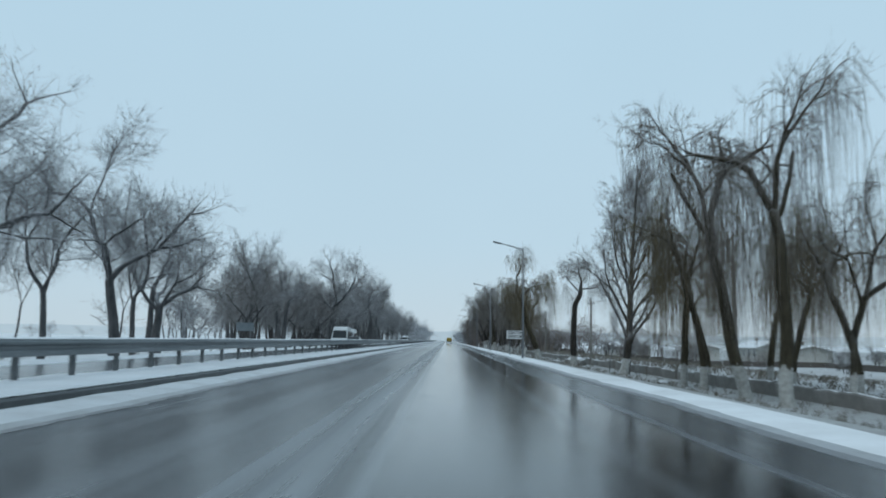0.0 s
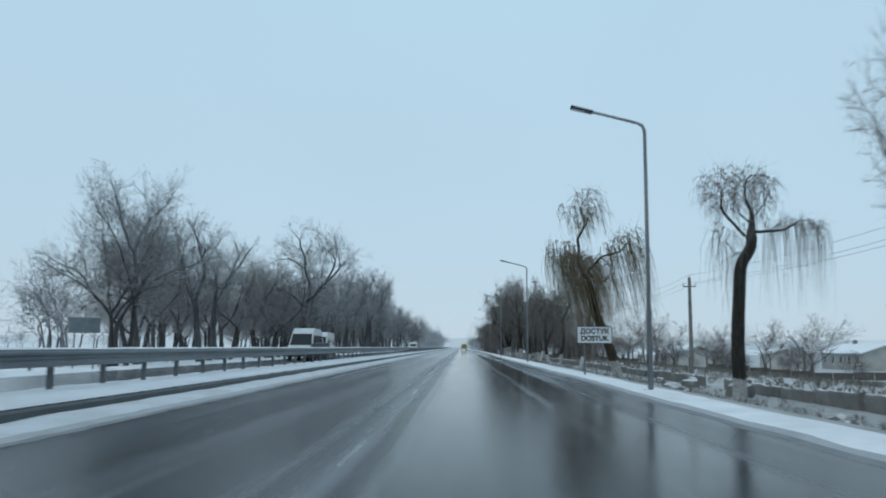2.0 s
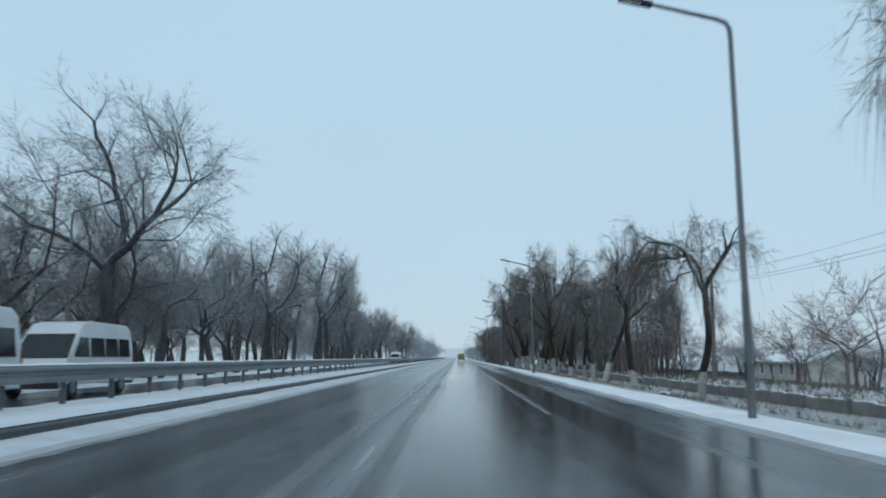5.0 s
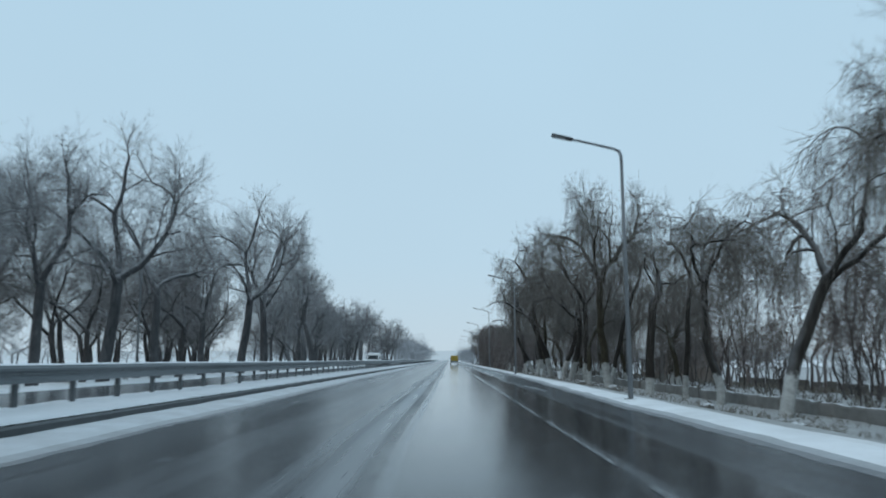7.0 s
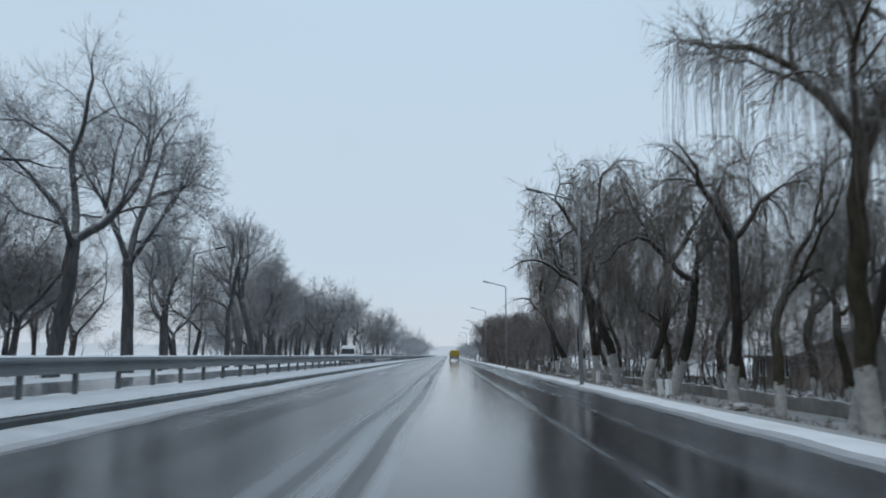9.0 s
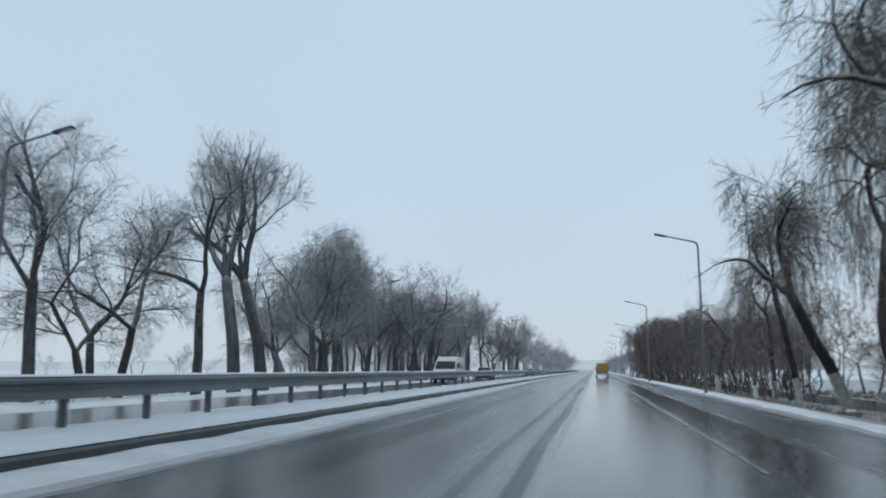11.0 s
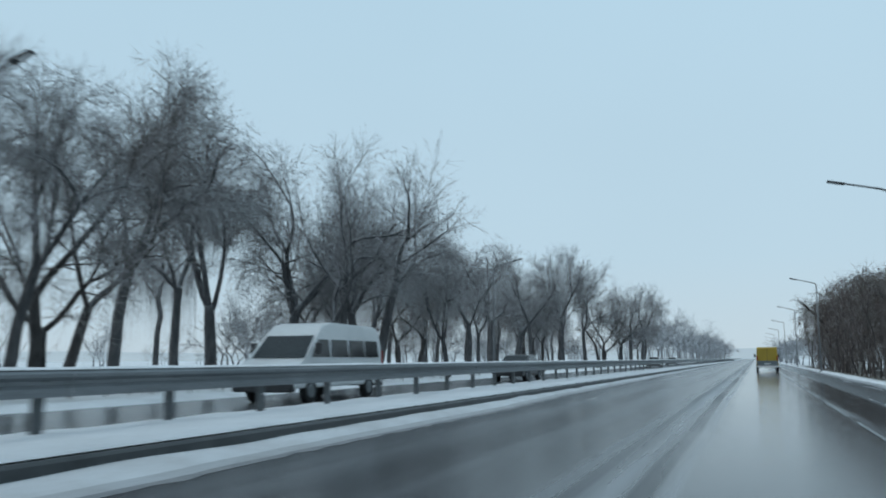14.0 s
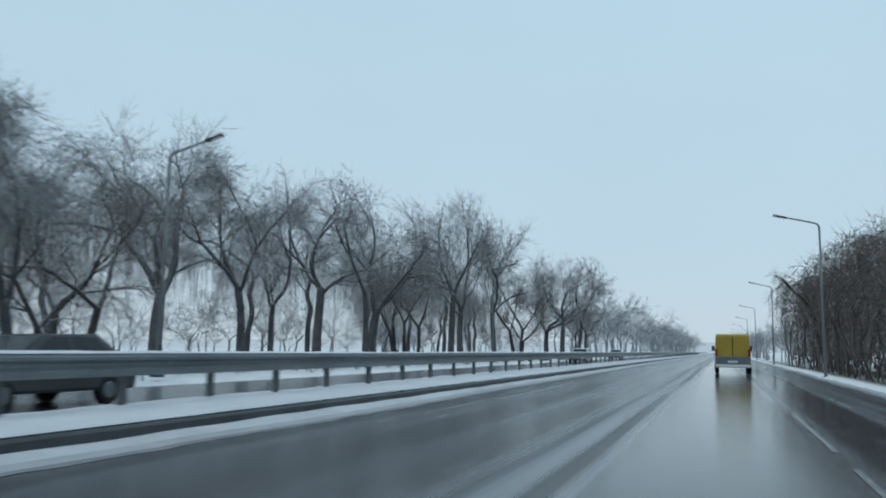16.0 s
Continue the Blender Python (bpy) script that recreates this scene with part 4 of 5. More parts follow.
for x, y, h in ((12.6, 155.5, 7.4), (13.4, 160, 8.4), (12.4, 167.5, 8.0), (13.8, 173, 8.8), (12.6, 177, 8.0), (13.5, 183, 9.0), (12.8, 189.5, 9.0), (13.6, 196, 9.4), (12.7, 203, 9.0), (13.4, 211, 9.2)):
    plant("willow2", x, y, h, random.uniform(-4, 4), wide=1.2)
for i, y in enumerate(np.arange(138, 221, 3.2)):
    plant(f"brush{i % 3}", random.uniform(13.5, 18), y + random.uniform(-1.5, 1.5), random.uniform(6, 9))
for i, y in enumerate(np.arange(221, 365, 2.4)):
    plant(f"brush{i % 3}", random.uniform(9.6, 11.6) if i % 2 else random.uniform(12.2, 16), y + random.uniform(-0.8, 0.8), random.uniform(0.92, 1.05) * float(np.interp(y, (221, 256, 274, 300, 315), (6.2, 6.4, 7.6, 9.6, 10.6))), wide=1.25)
for i, (x, y, h) in enumerate(((13.2, 158, 3.0), (13.8, 163, 3.4), (13.0, 170, 2.8), (14.0, 176, 3.6), (13.2, 182, 3.0), (13.4, 188, 3.2), (14.4, 194, 3.6), (13.0, 200, 3.0), (13.3, 207, 3.4), (12.9, 213, 3.2), (14.0, 146, 3.2), (16.0, 151, 3.6))):
    plant(f"brush{i % 3}", x, y, h, wide=1.7)
for y in (226, 243, 270, 294, 318, 342):
    plant(random.choice(("knot0", "knot1", "knot2")), random.uniform(9.5, 10.8), y, random.uniform(8.4, 9.4) if y < 260 else random.uniform(9, 10) if y < 300 else random.uniform(10.5, 11.5), random.uniform(-6, 6))
for x, y, h in ((24, 105, 5), (29, 120, 5.5), (26, 131, 6.5), (35, 114, 6.5), (33, 138, 7.5), (39, 128, 7), (21, 153, 4.5), (48, 99, 5), (57, 107, 5.5), (43, 87, 4.6), (22.5, 143, 7)):
    plant(random.choice(("multi0", "multi1")), x, y, h * 0.55, wide=1.3)

for i in range(18):
    plant(f"brush{i % 3}", random.uniform(16, 30), 62 + 4.8 * i + random.uniform(-2, 2), random.uniform(1.1, 2.0), wide=1.7)

# both rows run on into the distance
FAR = [forked_tree(97 + i, fork=2.4, girth=0.11, crook=0.05, stems=(1, 3, 2)[i], foot=0.6, limbs=(3, 2, 2)[i], first=2.4, orders=3, sides=2, spread=0.75, lift=0.02, gap=0.3, many=5, thick=0.014, twig=(0.7, 1.6), fine=0.06) for i in range(3)]


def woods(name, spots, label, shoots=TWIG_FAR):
    v, f, n = [], [], 0
    for x, y, h in spots:
        for cv, cf in random.choice(FAR):
            a, s = random.uniform(0, 6.28), h / 10.5
            c, d = math.cos(a) * s * 1.25, math.sin(a) * s * 1.25
            v.append(np.column_stack((x + cv[:, 0] * c - cv[:, 1] * d, y + cv[:, 0] * d + cv[:, 1] * c, lie(x, y) + cv[:, 2] * s)))
            f += [tuple(i + n for i in q) for q in cf]
            n += len(cv)
    return setting(name, (np.concatenate(v), f), shoots, label, "woods", kind="stuff")


spots = [(random.uniform(-42, -27), y + random.uniform(-3, 3), random.uniform(5.5, 9)) for y in (*np.arange(84, 200, 3.4), *np.arange(266, 390, 4.6))]
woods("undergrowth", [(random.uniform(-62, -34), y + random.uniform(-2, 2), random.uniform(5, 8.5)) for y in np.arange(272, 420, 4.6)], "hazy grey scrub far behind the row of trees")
woods("thicket", [(random.uniform(9.2, 11.0), y + random.uniform(-1, 1), random.uniform(3.2, 4.6)) for y in np.arange(223, 366, 3.0)], "low brown brush along the foot of the thicket", TWIG_RED)
woods("thicket", [(random.uniform(17, 34), y + random.uniform(-2, 2), random.uniform(5, 7.5)) for y in np.arange(100, 268, 2.8)], "dense brown scrub behind the near row of trees", TWIG_RED)
woods("undergrowth", spots, "hazy grey scrub behind the far row of trees", TWIG_SCRUB)
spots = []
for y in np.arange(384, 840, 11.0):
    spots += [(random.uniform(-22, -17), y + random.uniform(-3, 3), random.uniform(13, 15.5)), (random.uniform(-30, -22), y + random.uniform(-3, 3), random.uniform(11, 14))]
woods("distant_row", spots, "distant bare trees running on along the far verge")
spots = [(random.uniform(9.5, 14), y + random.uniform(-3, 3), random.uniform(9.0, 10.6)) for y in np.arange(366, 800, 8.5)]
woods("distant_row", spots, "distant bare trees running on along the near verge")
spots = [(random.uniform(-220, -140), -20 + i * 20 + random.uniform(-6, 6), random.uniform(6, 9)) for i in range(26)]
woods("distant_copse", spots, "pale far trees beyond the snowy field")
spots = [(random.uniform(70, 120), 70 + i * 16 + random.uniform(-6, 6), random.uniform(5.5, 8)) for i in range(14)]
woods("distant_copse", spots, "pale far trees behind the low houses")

# ---- guard rail ----
rail = thing("guardrail", "galvanised steel guard rail with snow on its top edge", "guardrail")
PROFILE = tuple((a, 1.15 * b) for a, b in ((0.000, -0.155), (0.012, -0.165), (0.030, -0.150), (0.078, -0.105), (0.078, -0.065), (0.010, -0.022), (0.010, 0.022), (0.078, 0.065), (0.078, 0.105), (0.030, 0.150), (0.012, 0.165), (0.000, 0.155)))


def beam_piece(y0, y1):
    v, f, n = [], [], len(PROFILE)
    ys = np.linspace(y0, y1, 3)
    for y in ys:
        x, z = RAIL_X + 0.10, TOP_Z - 0.195 + 0.012 * wav(3, y, 0.13, 8)
        v += [(x + a, y, z + b) for a, b in PROFILE] + [(x + a - 0.006, y, z + b) for a, b in reversed(PROFILE)]
    m = 2 * n
    for j in range(len(ys) - 1):
        for i in range(m):
            f.append((j * m + i, j * m + (i + 1) % m, (j + 1) * m + (i + 1) % m, (j + 1) * m + i))
    return v, f


for y in list(np.arange(-30, 360, 5.0)):
    part("beam", beam_piece(y + 0.006, y + 4.994), ZINC, rail)
for y in list(np.arange(360, 760, 40.0)):
    part("beam", beam_piece(y, y + 39.99), ZINC, rail)
post_bm = bmesh.new()
box(post_bm, -0.05, 0.05, -0.07, 0.07, -0.5, 0.72, 0.01)
box(post_bm, 0.045, 0.10, -0.05, 0.05, 0.50, 0.66, 0.006)
post_mesh = as_mesh("post", post_bm, POST_STEEL)
bolt_bm = rod(bmesh.new(), (0.10, 0, 0.58), (0.125, 0, 0.58), 0.02, 0.016, 8)
bolt_mesh = as_mesh("bolt", bolt_bm, DARK_METAL)
for y in np.arange(-30.0, 600, 2.5):
    # the fitters did not keep exactly to their spacing
    y += float(np.interp(y, (40, 78, 131, 173, 214, 238, 270), (1.33, 1.9, 1.8, 0.95, 1.74, 2.4, 1.15)))
    top = TOP_Z
    ob = part("post", post_mesh, None, rail, at=pose(RAIL_X, y, top - 0.745, random.uniform(-1, 1), random.uniform(-1, 1), random.uniform(-4, 4)))
    if 0 < y < 260:
        part("bolt", bolt_mesh, None, ob)
rows = []
for y in YF:
    if y > 760:
        break
    x, z = RAIL_X + 0.10, TOP_Z - 0.170 + 0.012 * wav(3, y, 0.13, 8)
    h = max(0.004, 0.022 + 0.016 * wav(2, y, 1.3, 8))
    rows.append([(x - 0.012, y, z + 0.150), (x - 0.008, y, z + 0.165 + h), (x + 0.02, y, z + 0.168 + h), (x + 0.05, y, z + 0.150)])
part("snow_cap", strip(rows), SNOW, rail, "thin snow lying on the rail's top edge", smooth=True)


# ---- street lamps ----
def street_lamp():
    root = thing("street_lamp", "tall grey steel street lamp with one arm over the road", "street lamp", "street lamps")
    t = Tubes()
    t.line([(0, 0, 0.0), (0, 0, 2.2), (0, 0, 2.3), (0, 0, 7.02)], (0.075, 0.070, 0.058, 0.046), 14)
    part("pole", t.shape(), POLE_GREY, root, smooth=True)
    t = Tubes()
    t.line([(0, 0, 6.98), (-0.01, 0, 7.17), (-0.07, 0, 7.29), (-0.22, 0, 7.36), (-0.95, 0, 7.55), (-1.52, 0, 7.69)], (0.048, 0.046, 0.043, 0.040, 0.036, 0.034), 12)
    part("arm", t.shape(), POLE_GREY, root, smooth=True)
    bm = a_box(-0.34, 0.30, -0.11, 0.11, -0.035, 0.045, bevel=0.03)
    head = part("head", bm, DARK_METAL, root, "flat dark lamp head", at=pose(-1.72, 0, 7.73, 0, 14, 0))
    part("diffuser", a_box(-0.30, 0.08, -0.085, 0.085, -0.048, -0.036, bevel=0.004), LAMP_CLEAR, head, "clear lamp glass")
    bm = a_box(-0.17, 0.17, -0.17, 0.17, -0.05, 0.025, bevel=0.008)
    part("base_plate", bm, DARK_METAL, root)
    part("hatch", a_box(-0.092, -0.074, -0.045, 0.045, 0.7, 1.0, bevel=0.004), DARK_METAL, root)
    return root


lamp = street_lamp()
LAMPS = [53.7, 93.6, 134.0, 174.1] + [53.8 + 40.2 * k for k in range(4, 15)]
lamp.matrix_basis = pose(5.09, LAMPS[0], 0.07)
for y in LAMPS[1:]:
    copy_thing(lamp, pose(5.09, y, 0.07, random.uniform(-0.6, 0.6), random.uniform(-0.6, 0.6), random.uniform(-2, 2)))
for k in range(-3, 10):
    y = 234.4 + 40.4 * k
    if y > 110:
        copy_thing(lamp, pose(-16.75, y, 0.30, random.uniform(-0.6, 0.6), random.uniform(-0.6, 0.6), 180 + random.uniform(-2, 2)))


# ---- signs ----
def letters(body, text, size, material, at, parent, label):
    cu = bpy.data.curves.new("text", "FONT")
    cu.body, cu.size, cu.align_x, cu.align_y, cu.extrude, cu.offset = text, size, "CENTER", "CENTER", 0.002, 0.011
    tmp = new("tmp", cu)
    me = bpy.data.meshes.new_from_object(tmp.evaluated_get(bpy.context.evaluated_depsgraph_get()))
    bpy.data.objects.remove(tmp)
    me.materials.clear()
    me.materials.append(material)
    return part(body, me, None, parent, label, at=at)


sign = thing("town_sign", "white town name board with black lettering on one post", "road sign", at=pose(5.62, 65.85, 0.02, 0, 0, -3))
W, HB = 1.47, 0.72
panel = part("panel", a_box(-W / 2, W / 2, -0.012, 0.012, 1.36, 1.36 + HB, bevel=0.006), SIGN_WHITE, sign)
bm = bmesh.new()
for a in ((-W / 2 - 0.005, W / 2 + 0.005, 1.355, 1.385), (-W / 2 - 0.005, W / 2 + 0.005, 1.335 + HB, 1.365 + HB), (-W / 2 - 0.005, -W / 2 + 0.025, 1.355, 1.365 + HB), (W / 2 - 0.025, W / 2 + 0.005, 1.355, 1.365 + HB)):
    box(bm, a[0], a[1], -0.02, -0.008, a[2], a[3])
part("border", bm, SIGN_BLACK, panel, "thin black border")
letters("lettering", "ДОСТУК", 0.285, SIGN_BLACK, pose(0, -0.018, 1.36 + HB * 0.70, 90), panel, "black Cyrillic place name")
letters("lettering", "DOSTUK", 0.285, SIGN_BLACK, pose(0, -0.018, 1.36 + HB * 0.29, 90), panel, "black Latin place name")
for x in (-0.42,):
    part("post", rod(bmesh.new(), (x, 0.045, -0.3), (x, 0.045, 1.32 + HB), 0.038, 0.038, 12), POLE_GREY, sign)
bm = bmesh.new()
for z in (1.5, 1.92):
    box(bm, -0.66, 0.66, 0.012, 0.030, z, z + 0.04, 0.004)
part("stiffener", bm, DARK_METAL, sign)

back = thing("road_sign_back", "grey back of a road sign beyond the guard rail", "road sign", at=pose(-17.1, 68.0, 0.0, 0, 0, 3))
part("panel", a_box(-0.72, 0.72, -0.012, 0.012, 1.72, 2.42, bevel=0.006), SIGN_BACK, back)
for x in (-0.45, 0.45):
    part("post", rod(bmesh.new(), (x, 0.04, -0.2), (x, 0.04, 2.4), 0.03, 0.03, 10), POLE_GREY, back)
bm = bmesh.new()
for z in (1.9, 2.25):
    box(bm, -0.7, 0.7, -0.04, -0.012, z, z + 0.03)
part("stiffener", bm, SIGN_BACK, back)


# ---- the concrete channel behind the near trees ----
channel = thing("channel_wall", "low weathered concrete channel wall dusted with snow", "wall", kind="structure")
wall_mesh = []
for s in range(4):
    bm = bmesh.new()
    rr = random.Random(s)
    rows = []
    for k in range(9):
        y = -1.47 + 2.94 * k / 8
        t = 0.56 + rr.uniform(-0.03, 0.03)
        j = rr.uniform(-0.02, 0.02)
        rows.append([bm.verts.new(p) for p in ((-0.11 + j, y, -0.35), (-0.08 + j, y, t - 0.05), (-0.05 + j, y, t), (0.05 + j, y, t + 0.01), (0.08, y, t - 0.04), (0.10, y, -0.35))])
    for a, b in zip(rows, rows[1:]):
        for i in range(6):
            bm.faces.new((a[i], a[(i + 1) % 6], b[(i + 1) % 6], b[i]))
    bm.faces.new(rows[0])
    bm.faces.new(rows[-1])
    wall_mesh.append(as_mesh("panel", bm, CONCRETE))
for y in np.arange(-6, 360, 3.0):
    if 67.5 < y < 70:
        continue
    part("panel", wall_mesh[int(random.random() * 4)], None, channel, at=pose(11.6 + random.uniform(-0.06, 0.06), y, DITCH_Z - 0.12 + random.uniform(-0.05, 0.05), random.uniform(-1.2, 1.2), random.uniform(-4, 4), random.uniform(-1, 1)))
marker_bm = a_box(-0.10, 0.10, -0.10, 0.10, -0.3, 0.85, bevel=0.03)
marker = thing("marker_post", "short limewashed concrete marker post", "post", "marker posts")
part("shaft", marker_bm, SIGN_WHITE, marker, "patchy white limewash")
MARK = ((9.2, 193.0), (8.7, 175.0), (8.9, 176.8), (9.0, 223.5))
marker.matrix_basis = pose(MARK[0][0], MARK[0][1], lie(*MARK[0]), 2, 3, 10)
for x, y in MARK[1:]:
    copy_thing(marker, pose(x, y, lie(x, y), random.uniform(-6, 6), random.uniform(-8, 8), random.uniform(0, 40)))


# broken slabs and stumps in the ditch
def lump(seed, size, flat):
    bm = bmesh.new()
    bmesh.ops.create_icosphere(bm, subdivisions=2, radius=size)
    for v in bm.verts:
        n = noise.noise(v.co * (1.6 / size) + Vector((seed, 0, 0)))
        v.co *= 1 + 0.45 * n
        v.co.z *= flat
    return bm


for i, (x, y, s, fl) in enumerate(((8.6, 50.5, 0.32, 0.6), (8.2, 53.8, 0.22, 0.5), (9.2, 67.0, 0.45, 0.5), (8.5, 38.5, 0.3, 0.5), (9.6, 35.9, 0.35, 0.4), (10.3, 62.0, 0.5, 0.9), (8.6, 62.9, 0.2, 0.8), (10.6, 69.5, 0.42, 0.85), (10.2, 73.5, 0.26, 0.8), (9.1, 115.3, 0.3, 0.5), (8.6, 131.2, 0.3, 0.5), (9.0, 139.5, 0.28, 0.7), (8.8, 145.5, 0.25, 0.6), (9.2, 156.5, 0.4, 0.6), (9.5, 169.7, 0.4, 0.5), (8.8, 183.4, 0.3, 0.6), (9.0, 188.6, 0.3, 0.5), (9.6, 208.1, 0.35, 0.5))):
    ob = tagged(new("boulder", as_mesh("boulder", lump(i * 7 + 1, s, fl), CONCRETE)), "broken concrete lump half buried in snow", "rubble", "rubble in the ditch")
    ob.matrix_basis = pose(x, y, lie(x, y) + 0.35 * s * fl, 0, 0, 40 * i)
stump = thing("tree_stump", "short dark lopped tree stump with side knobs", "tree stump", at=pose(9.7, 44.3, lie(9.7, 44.3), 4, 9, 0))
t = Tubes()
t.line([(0, 0, -0.2), (0.02, 0, 0.5), (0.05, 0.03, 1.2), (0.02, 0.06, 1.8), (0.12, 0.05, 2.3)], (0.30, 0.22, 0.19, 0.20, 0.17), 10)
part("trunk", t.shape(), BARK_LIMED, stump, smooth=True)
t = Tubes()
rng = np.random.default_rng(5)
for i in range(60):
    q, s = grow(rng, np.array((0.08, 0.05, rng.uniform(1.4, 2.3))), unit(np.array((rng.normal(), rng.normal(), 0.8))), rng.uniform(0.5, 1.6), 0.012, 3, 0.15, 0.08, 0.25)
    t.line(q, s, 3)
part("shoots", t.shape(), TWIG, stump)


# ---- power poles and wires ----
def power_pole():
    root = thing("power_pole", "grey concrete power pole with small insulators", "power pole", "power poles")
    bm = bmesh.new()
    vs = []
    for z, h in ((-0.6, 0.125), (6.5, 0.08)):
        vs.append([bm.verts.new((a * h, b * h, z)) for a, b in ((-1, -1), (1, -1), (1, 1), (-1, 1))])
    for i in range(4):
        bm.faces.new((vs[0][i], vs[0][(i + 1) % 4], vs[1][(i + 1) % 4], vs[1][i]))
    bm.faces.new(vs[1])
    part("shaft", bm, CONCRETE, root)
    bm = bmesh.new()
    box(bm, -0.42, 0.42, -0.04, 0.04, 5.85, 5.92, 0.008)
    part("crossarm", bm, DARK_METAL, root)
    for x, z in ((-0.40, 5.92), (0.40, 5.92), (0.0, 6.5)):
        bm = rod(bmesh.new(), (x, 0, z), (x, 0, z + 0.10), 0.014, 0.014, 8)
        rod(bm, (x, 0, z + 0.08), (x, 0, z + 0.17), 0.045, 0.028, 10)
        part("insulator", bm, SIGN_BACK, root)
    return root


PP = [(15.6, 86.8), (16.0, 130.1), (15.6, 43.5), (16.4, 173.5)]
pp = power_pole()
pp.matrix_basis = pose(*PP[0], lie(*PP[0]))
for x, y in PP[1:]:
    copy_thing(pp, pose(x, y, lie(x, y), random.uniform(-1, 1), random.uniform(-1, 1), random.uniform(-4, 4)))
wires = thing("power_line", "thin sagging power wires between concrete poles", "power line")
order = sorted(PP, key=lambda p: p[1])
for (x0, y0), (x1, y1) in zip(order, order[1:]):
    for dx, dz in ((-0.40, 6.09), (0.40, 6.09), (0.0, 6.67)):
        t = Tubes()
        z0, z1 = lie(x0, y0) + dz, lie(x1, y1) + dz
        t.line([(x0 + dx + (x1 - x0) * k / 12, y0 + (y1 - y0) * k / 12, z0 + (z1 - z0) * k / 12 - 0.55 * 4 * (k / 12) * (1 - k / 12)) for k in range(13)], [0.007] * 13, 4)
        part("wire", t.shape(), DARK_METAL, wires)


# ---- houses beyond the near field ----
def house(x, y, w, d, h, rise, turn, label, plaster=PLASTER, cover=ROOF_SNOW, cover_label="roof under even snow"):
    root = thing("house", label, "house", "low houses", pose(x, y, lie(x, y) - 0.1, 0, 0, turn))
    bm = bmesh.new()
    box(bm, -w / 2, w / 2, -d / 2, d / 2, 0, h)
    for s in (-1, 1):
        a = [bm.verts.new(p) for p in ((s * w / 2, -d / 2, h), (s * w / 2, d / 2, h), (s * w / 2, 0, h + rise))]
        bm.faces.new(a)
    part("wall", bm, plaster, root)
    bm = bmesh.new()
    for s in (-1, 1):
        e, o = 0.45, 0.5
        p = [(-w / 2 - o, s * (d / 2 + e), h - e * rise / (d / 2)), (w / 2 + o, s * (d / 2 + e), h - e * rise / (d / 2)), (w / 2 + o, 0, h + rise), (-w / 2 - o, 0, h + rise)]
        lo = [bm.verts.new(q) for q in p]
        hi = [bm.verts.new((q[0], q[1], q[2] + 0.16)) for q in p]
        bm.faces.new(lo)
        bm.faces.new(hi)
        for i in range(4):
            bm.faces.new((lo[i], lo[(i + 1) % 4], hi[(i + 1) % 4], hi[i]))
    roof = part("roof", bm, cover, root, cover_label)
    part("chimney", a_box(w * 0.2, w * 0.2 + 0.5, -0.25, 0.25, h + rise * 0.6, h + rise + 0.7, bevel=0.02), CONCRETE, roof)
    n = max(2, int(w / 2.6))
    for s in (-1, 1):
        for i in range(n):
            cx = -w / 2 + w * (i + 0.5) / n
            fr = bmesh.new()
            yy = s * (d / 2 + 0.02)
            for a in ((cx - 0.52, cx + 0.52, 0.92, 1.0), (cx - 0.52, cx + 0.52, 2.1, 2.18), (cx - 0.52, cx - 0.44, 1.0, 2.1), (cx + 0.44, cx + 0.52, 1.0, 2.1), (cx - 0.03, cx + 0.03, 1.0, 2.1)):
                box(fr, a[0], a[1], yy - 0.05, yy + 0.05, a[2], a[3])
            win = part("window", fr, SIGN_WHITE, root, "white-framed window")
            part("pane", a_box(cx - 0.45, cx + 0.45, yy - 0.015, yy + 0.015, 0.98, 2.12), GLASS, win)
    return root


house(61, 137, 9, 6, 2.3, 0.8, 80, "low pale house with a snow-covered roof")
house(50, 158, 10, 6, 2.3, 0.8, 75, "low pale house with a snow-covered roof")
house(76, 132, 12, 7, 2.4, 1.0, 85, "wide pale house with a snow-covered roof")
house(60, 153, 14, 7, 2.6, 1.2, 88, "long low building with a snow-covered roof")
house(37, 166, 16, 6, 2.4, 1.0, 90, "long low building with a snow-covered roof")
house(23.2, 193, 7, 6, 2.3, 1.3, 90, "low brown house behind the channel wall", HOUSE_BROWN, ROOF_BROWN, "dark brown roof dusted with snow")
house(75, 92, 10, 7, 2.6, 1.5, 92, "low pale house with a snow-covered roof")

fence = thing("board_fence", "brown board fence across the snowy field", "fence")
for x0, y0, x1, y1 in ((24, 111, 52, 111), (26, 151, 26, 184), (52, 79, 52, 111)):
    n = int(math.hypot(x1 - x0, y1 - y0) / 2.0)
    for i in range(n):
        x, y = x0 + (x1 - x0) * (i + 0.5) / n, y0 + (y1 - y0) * (i + 0.5) / n
        a = math.degrees(math.atan2(y1 - y0, x1 - x0))
        part("panel", a_box(-0.97, 0.97, -0.02, 0.02, -0.1, 0.75 + random.uniform(-0.05, 0.05), bevel=0.006), FENCE_BROWN, fence, at=pose(x, y, lie(x, y), random.uniform(-2, 2), 0, a))


